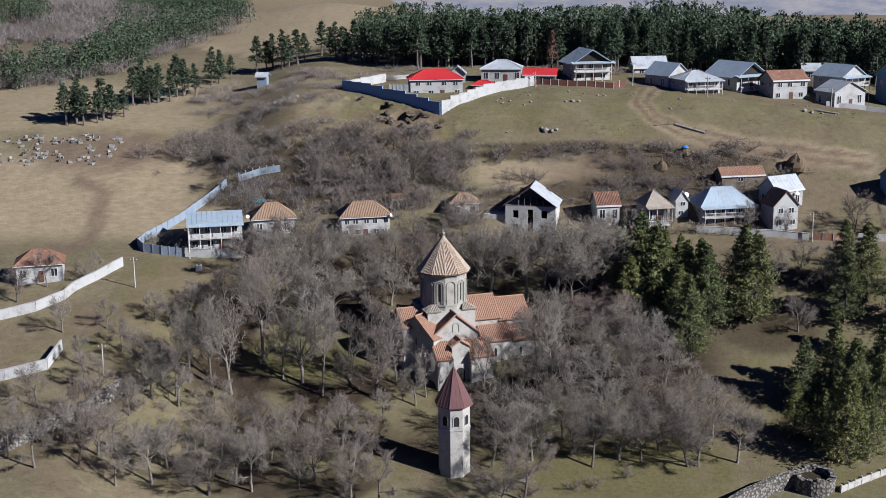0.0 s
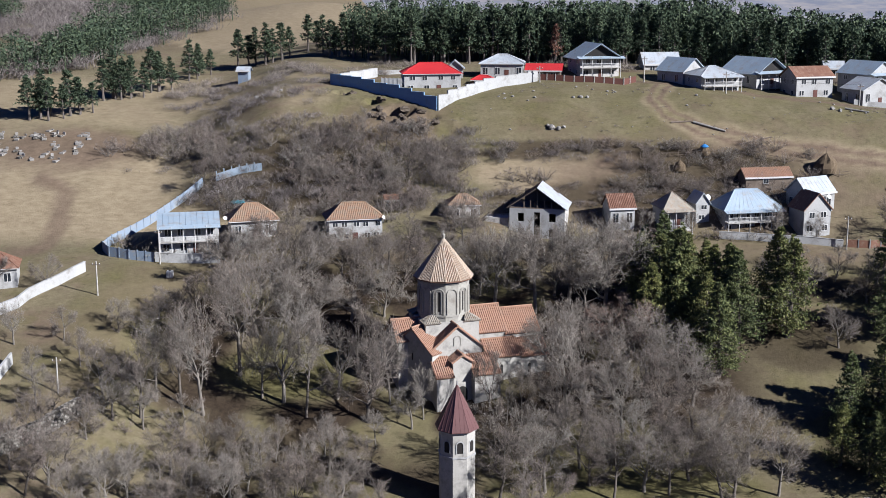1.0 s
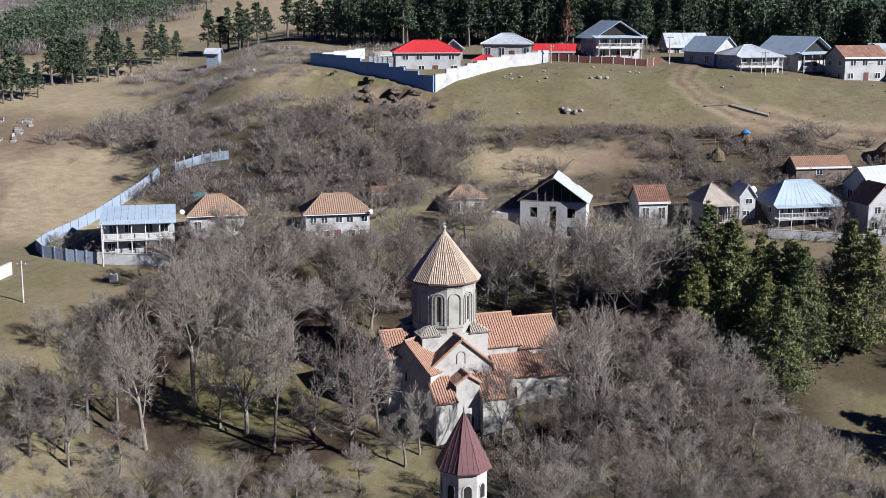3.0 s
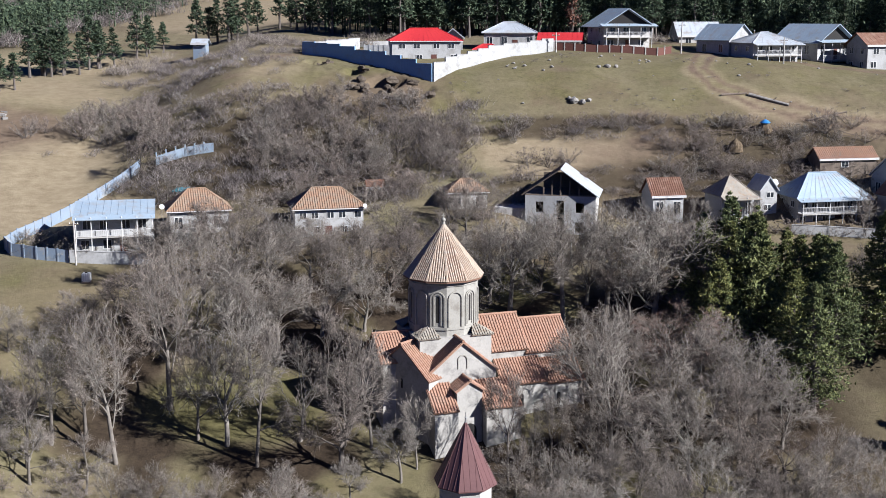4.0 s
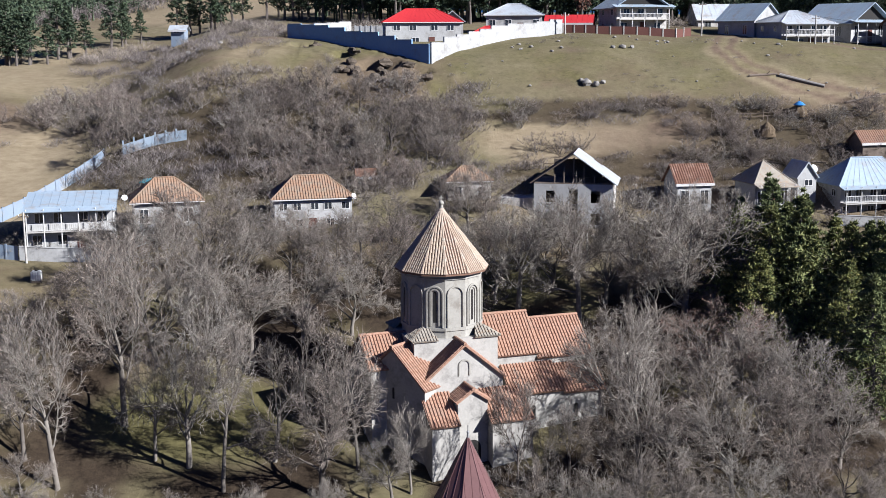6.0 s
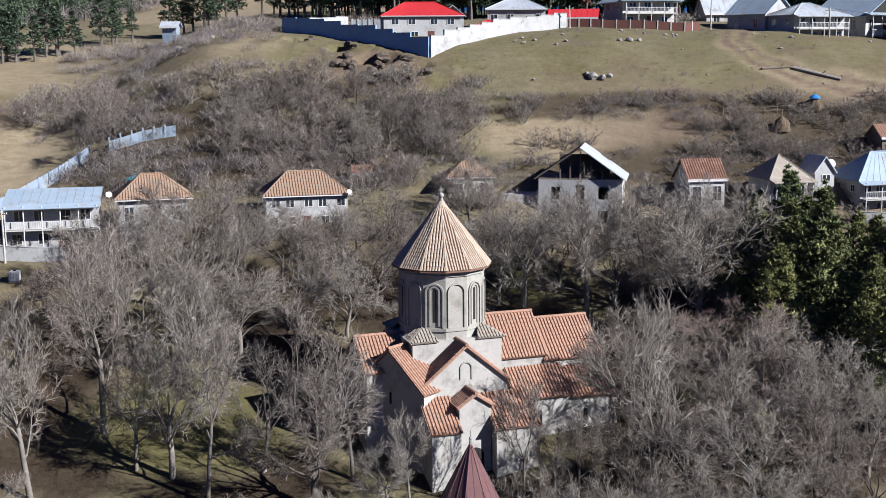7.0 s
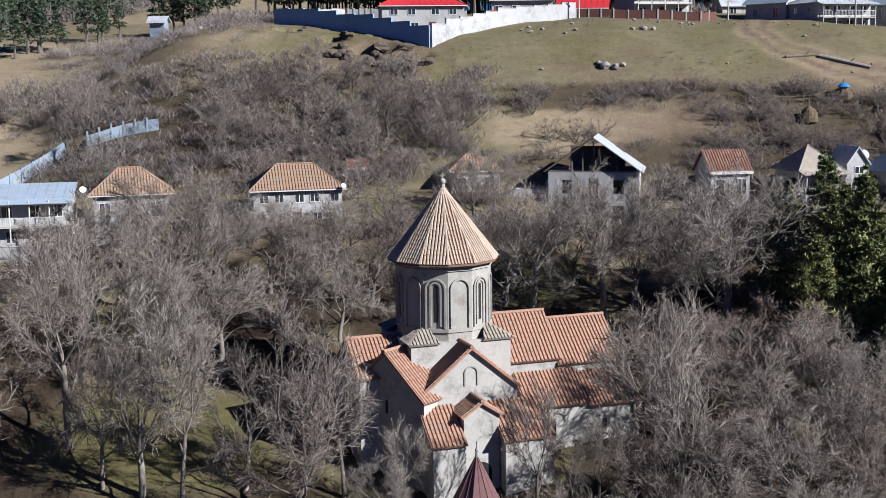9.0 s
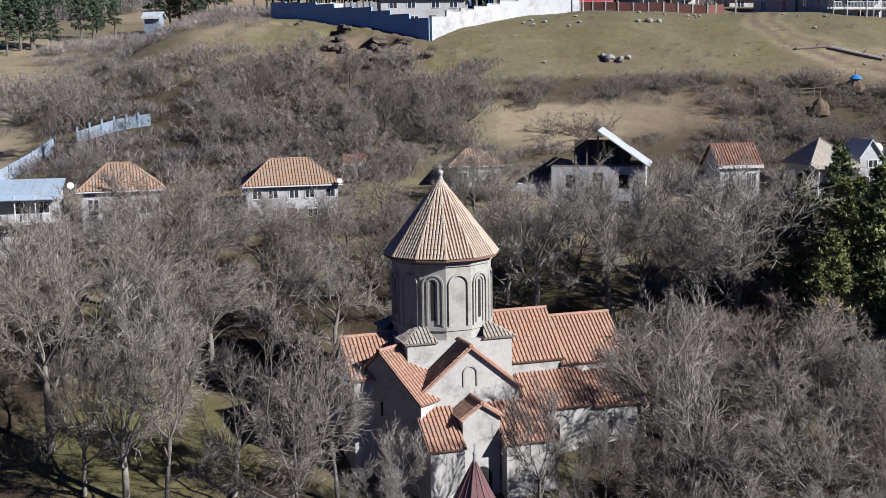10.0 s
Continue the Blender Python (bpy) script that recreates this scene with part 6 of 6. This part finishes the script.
log_on(44.5, 57.6, 50.0, 55.6, 0.26)
log_on(40.4, 57.4, 44.3, 57.9, 0.18)
log_on(52.1, 52.8, 58.1, 54.4, 0.16, "dark fallen branch in the grass")
log_on(74.1, 64.8, 77.9, 62.6, 0.22, "dark fallen trunk near the houses")
for i in range(5):
    log_on(37 + i * 2.6, 42.6 + (i % 2) * 0.8, 39.2 + i * 2.6, 43.4 - (i % 3) * 0.4, 0.11, "rough pole lying in the yard")


def white_tank(x, y):
    z = ground(x, y)
    tk = thing("water_tank", "white plastic water tank in a metal cage", "tank", pose(x, y, z, 0, 0, 8))
    bm = box(-0.5, 0.5, -0.5, 0.5, 0.14, 1.15)
    bmesh.ops.bevel(bm, geom=bm.edges[:], offset=0.09, segments=2, affect="EDGES")
    part("tank", bm, M_DISH, tk)
    part("pallet", box(-0.55, 0.55, -0.55, 0.55, 0, 0.12), M_WOOD, tk)
    part("lid", rod((0, 0, 1.15), (0, 0, 1.24), 0.16, 0.15, 12), M_DARK, tk)
    for i in range(5):
        s = -0.5 + i * 0.25
        for y2 in (-0.53, 0.53):
            part("cage_bar", rod((s, y2, 0.12), (s, y2, 1.18), 0.018, n=5), M_METAL, tk)


white_tank(-43.0, 17.6)


def dish(x, y, z, turn, r=0.42):
    ds = thing("satellite_dish", "white satellite dish on a bracket", "dish", pose(x, y, z, 0, 0, turn))
    v, f = [], []
    n = 14
    m = pose(0, 0, 0, 62, 0, 0)
    for rr, zz in ((0.02, 0.0), (0.5, 0.06), (0.85, 0.16), (1.0, 0.22)):
        for i in range(n):
            a = 6.2832 * i / n
            v.append(tuple(m @ Vector((rr * r * math.cos(a), rr * r * math.sin(a), zz * r))))
    for j in range(3):
        f += [(j * n + i, j * n + (i + 1) % n, (j + 1) * n + (i + 1) % n, (j + 1) * n + i) for i in range(n)]
    raw("reflector", v, f, M_DISH, ds)
    part("arm", rod((0, 0, -0.1), (0, -0.42, 0.12), 0.015), M_METAL, ds)
    part("bracket", rod((0, 0.02, 0), (0, 0.05, -0.9), 0.025), M_METAL, ds)


dish(-36.1, 27.8, 19.6, 20, 0.34)
dish(-10.4, 29.2, 19.6, 30, 0.27)
dish(43.8, 37.4, 21.6, 25, 0.5)
dish(64.4, 38.4, 21.6, 20, 0.4)


# ---- the old graves on the meadow ----
def grave(x, y, turn, k):
    g = thing("grave", "weathered pale grave with kerb and headstone", "grave", pose(x, y, ground(x, y), 0, 0, turn), "graves on the meadow")
    part("kerb", box(-0.4, 0.4, -0.8, 0.8, -0.2, 0.14), M_PALEROCK if k < 0.6 else M_RUBBLE, g)
    part("headstone", box(-0.25, 0.25, 0.66, 0.78, 0.0, 0.3 + 0.4 * k), M_PALEROCK if k < 0.75 else M_CONC, g)


gr = random.Random(5)
for i in range(72):
    grave(gr.uniform(-96, -70), gr.uniform(56, 69), gr.uniform(-25, 25), gr.random())

# ---- bits round the houses ----
TEAL = thing("garden_tarp", "teal tarpaulin heaped in a garden", "tarpaulin", pose(-36.4, 41.0, ground(-36.4, 41.0)))
bm = bmesh.new()
bmesh.ops.create_grid(bm, x_segments=8, y_segments=6, size=1.0)
for v in bm.verts:
    v.co = Vector((v.co.x * 1.3, v.co.y * 0.8, 0.45 + 0.35 * noise.noise((v.co.x * 2, v.co.y * 2, 1)) - 0.45 * max(abs(v.co.x), abs(v.co.y)) ** 3))
bmesh.ops.solidify(bm, geom=bm.faces[:], thickness=0.04)
part("sheet", bm, M_TEAL, TEAL)


def wire(a, b, sag):
    cu = bpy.data.curves.new("overhead_cable", "CURVE")
    cu.dimensions, cu.bevel_depth = "3D", 0.016
    sp = cu.splines.new("POLY")
    sp.points.add(10)
    for i in range(11):
        f = i / 10
        p = Vector(a).lerp(Vector(b), f) - Vector((0, 0, sag * 4 * f * (1 - f)))
        sp.points[i].co = (*p, 1)
    cu.materials.append(M_DARK)
    tagged(new("overhead_cable", cu), "thin sagging overhead cable between poles", "cable", "overhead cables")


for (x0, y0, h0), (x1, y1, h1) in (((65.2, 29.8, 5.3), (99.1, 29, 6.0)), ((65.2, 29.8, 5.3), (60.5, 33.1, 4.8)), ((53.2, 72.0, 4.0), (78.9, 71.8, 4.0)), ((-45.7, 22.4, 5.3), (-51.8, 9.0, 4.9))):
    wire((x0, y0, ground(x0, y0) + h0), (x1, y1, ground(x1, y1) + h1), 0.5)

for pts in ([(30, 44.5), (36, 43.8), (43, 44.2), (46, 45.4)], [(34, 49.5), (44, 50.2), (54, 50.6), (60, 49)], [(58, 44), (63, 46), (70, 46.5)], [(6, 41.5), (12, 42.5), (20, 42.2)]):
    pf = thing("pole_fence", "rough weathered pole fence in the yards", "fence", group="yard fences")
    for (x0, y0), (x1, y1) in zip(pts, pts[1:]):
        m = max(2, round(math.dist((x0, y0), (x1, y1)) / 1.8))
        for i in range(m):
            a = (x0 + (x1 - x0) * i / m, y0 + (y1 - y0) * i / m)
            b = (x0 + (x1 - x0) * (i + 1) / m, y0 + (y1 - y0) * (i + 1) / m)
            za, zb = ground(*a), ground(*b)
            part("post", rod((*a, za - 0.3), (a[0] + gr.uniform(-0.1, 0.1), a[1], za + gr.uniform(0.9, 1.3)), 0.06, 0.05), M_WOOD, pf)
            for h in (0.4, 0.85):
                part("rail", rod((*a, za + h + gr.uniform(-0.08, 0.08)), (*b, zb + h + gr.uniform(-0.08, 0.08)), 0.045, 0.035, 5), M_WOOD, pf)
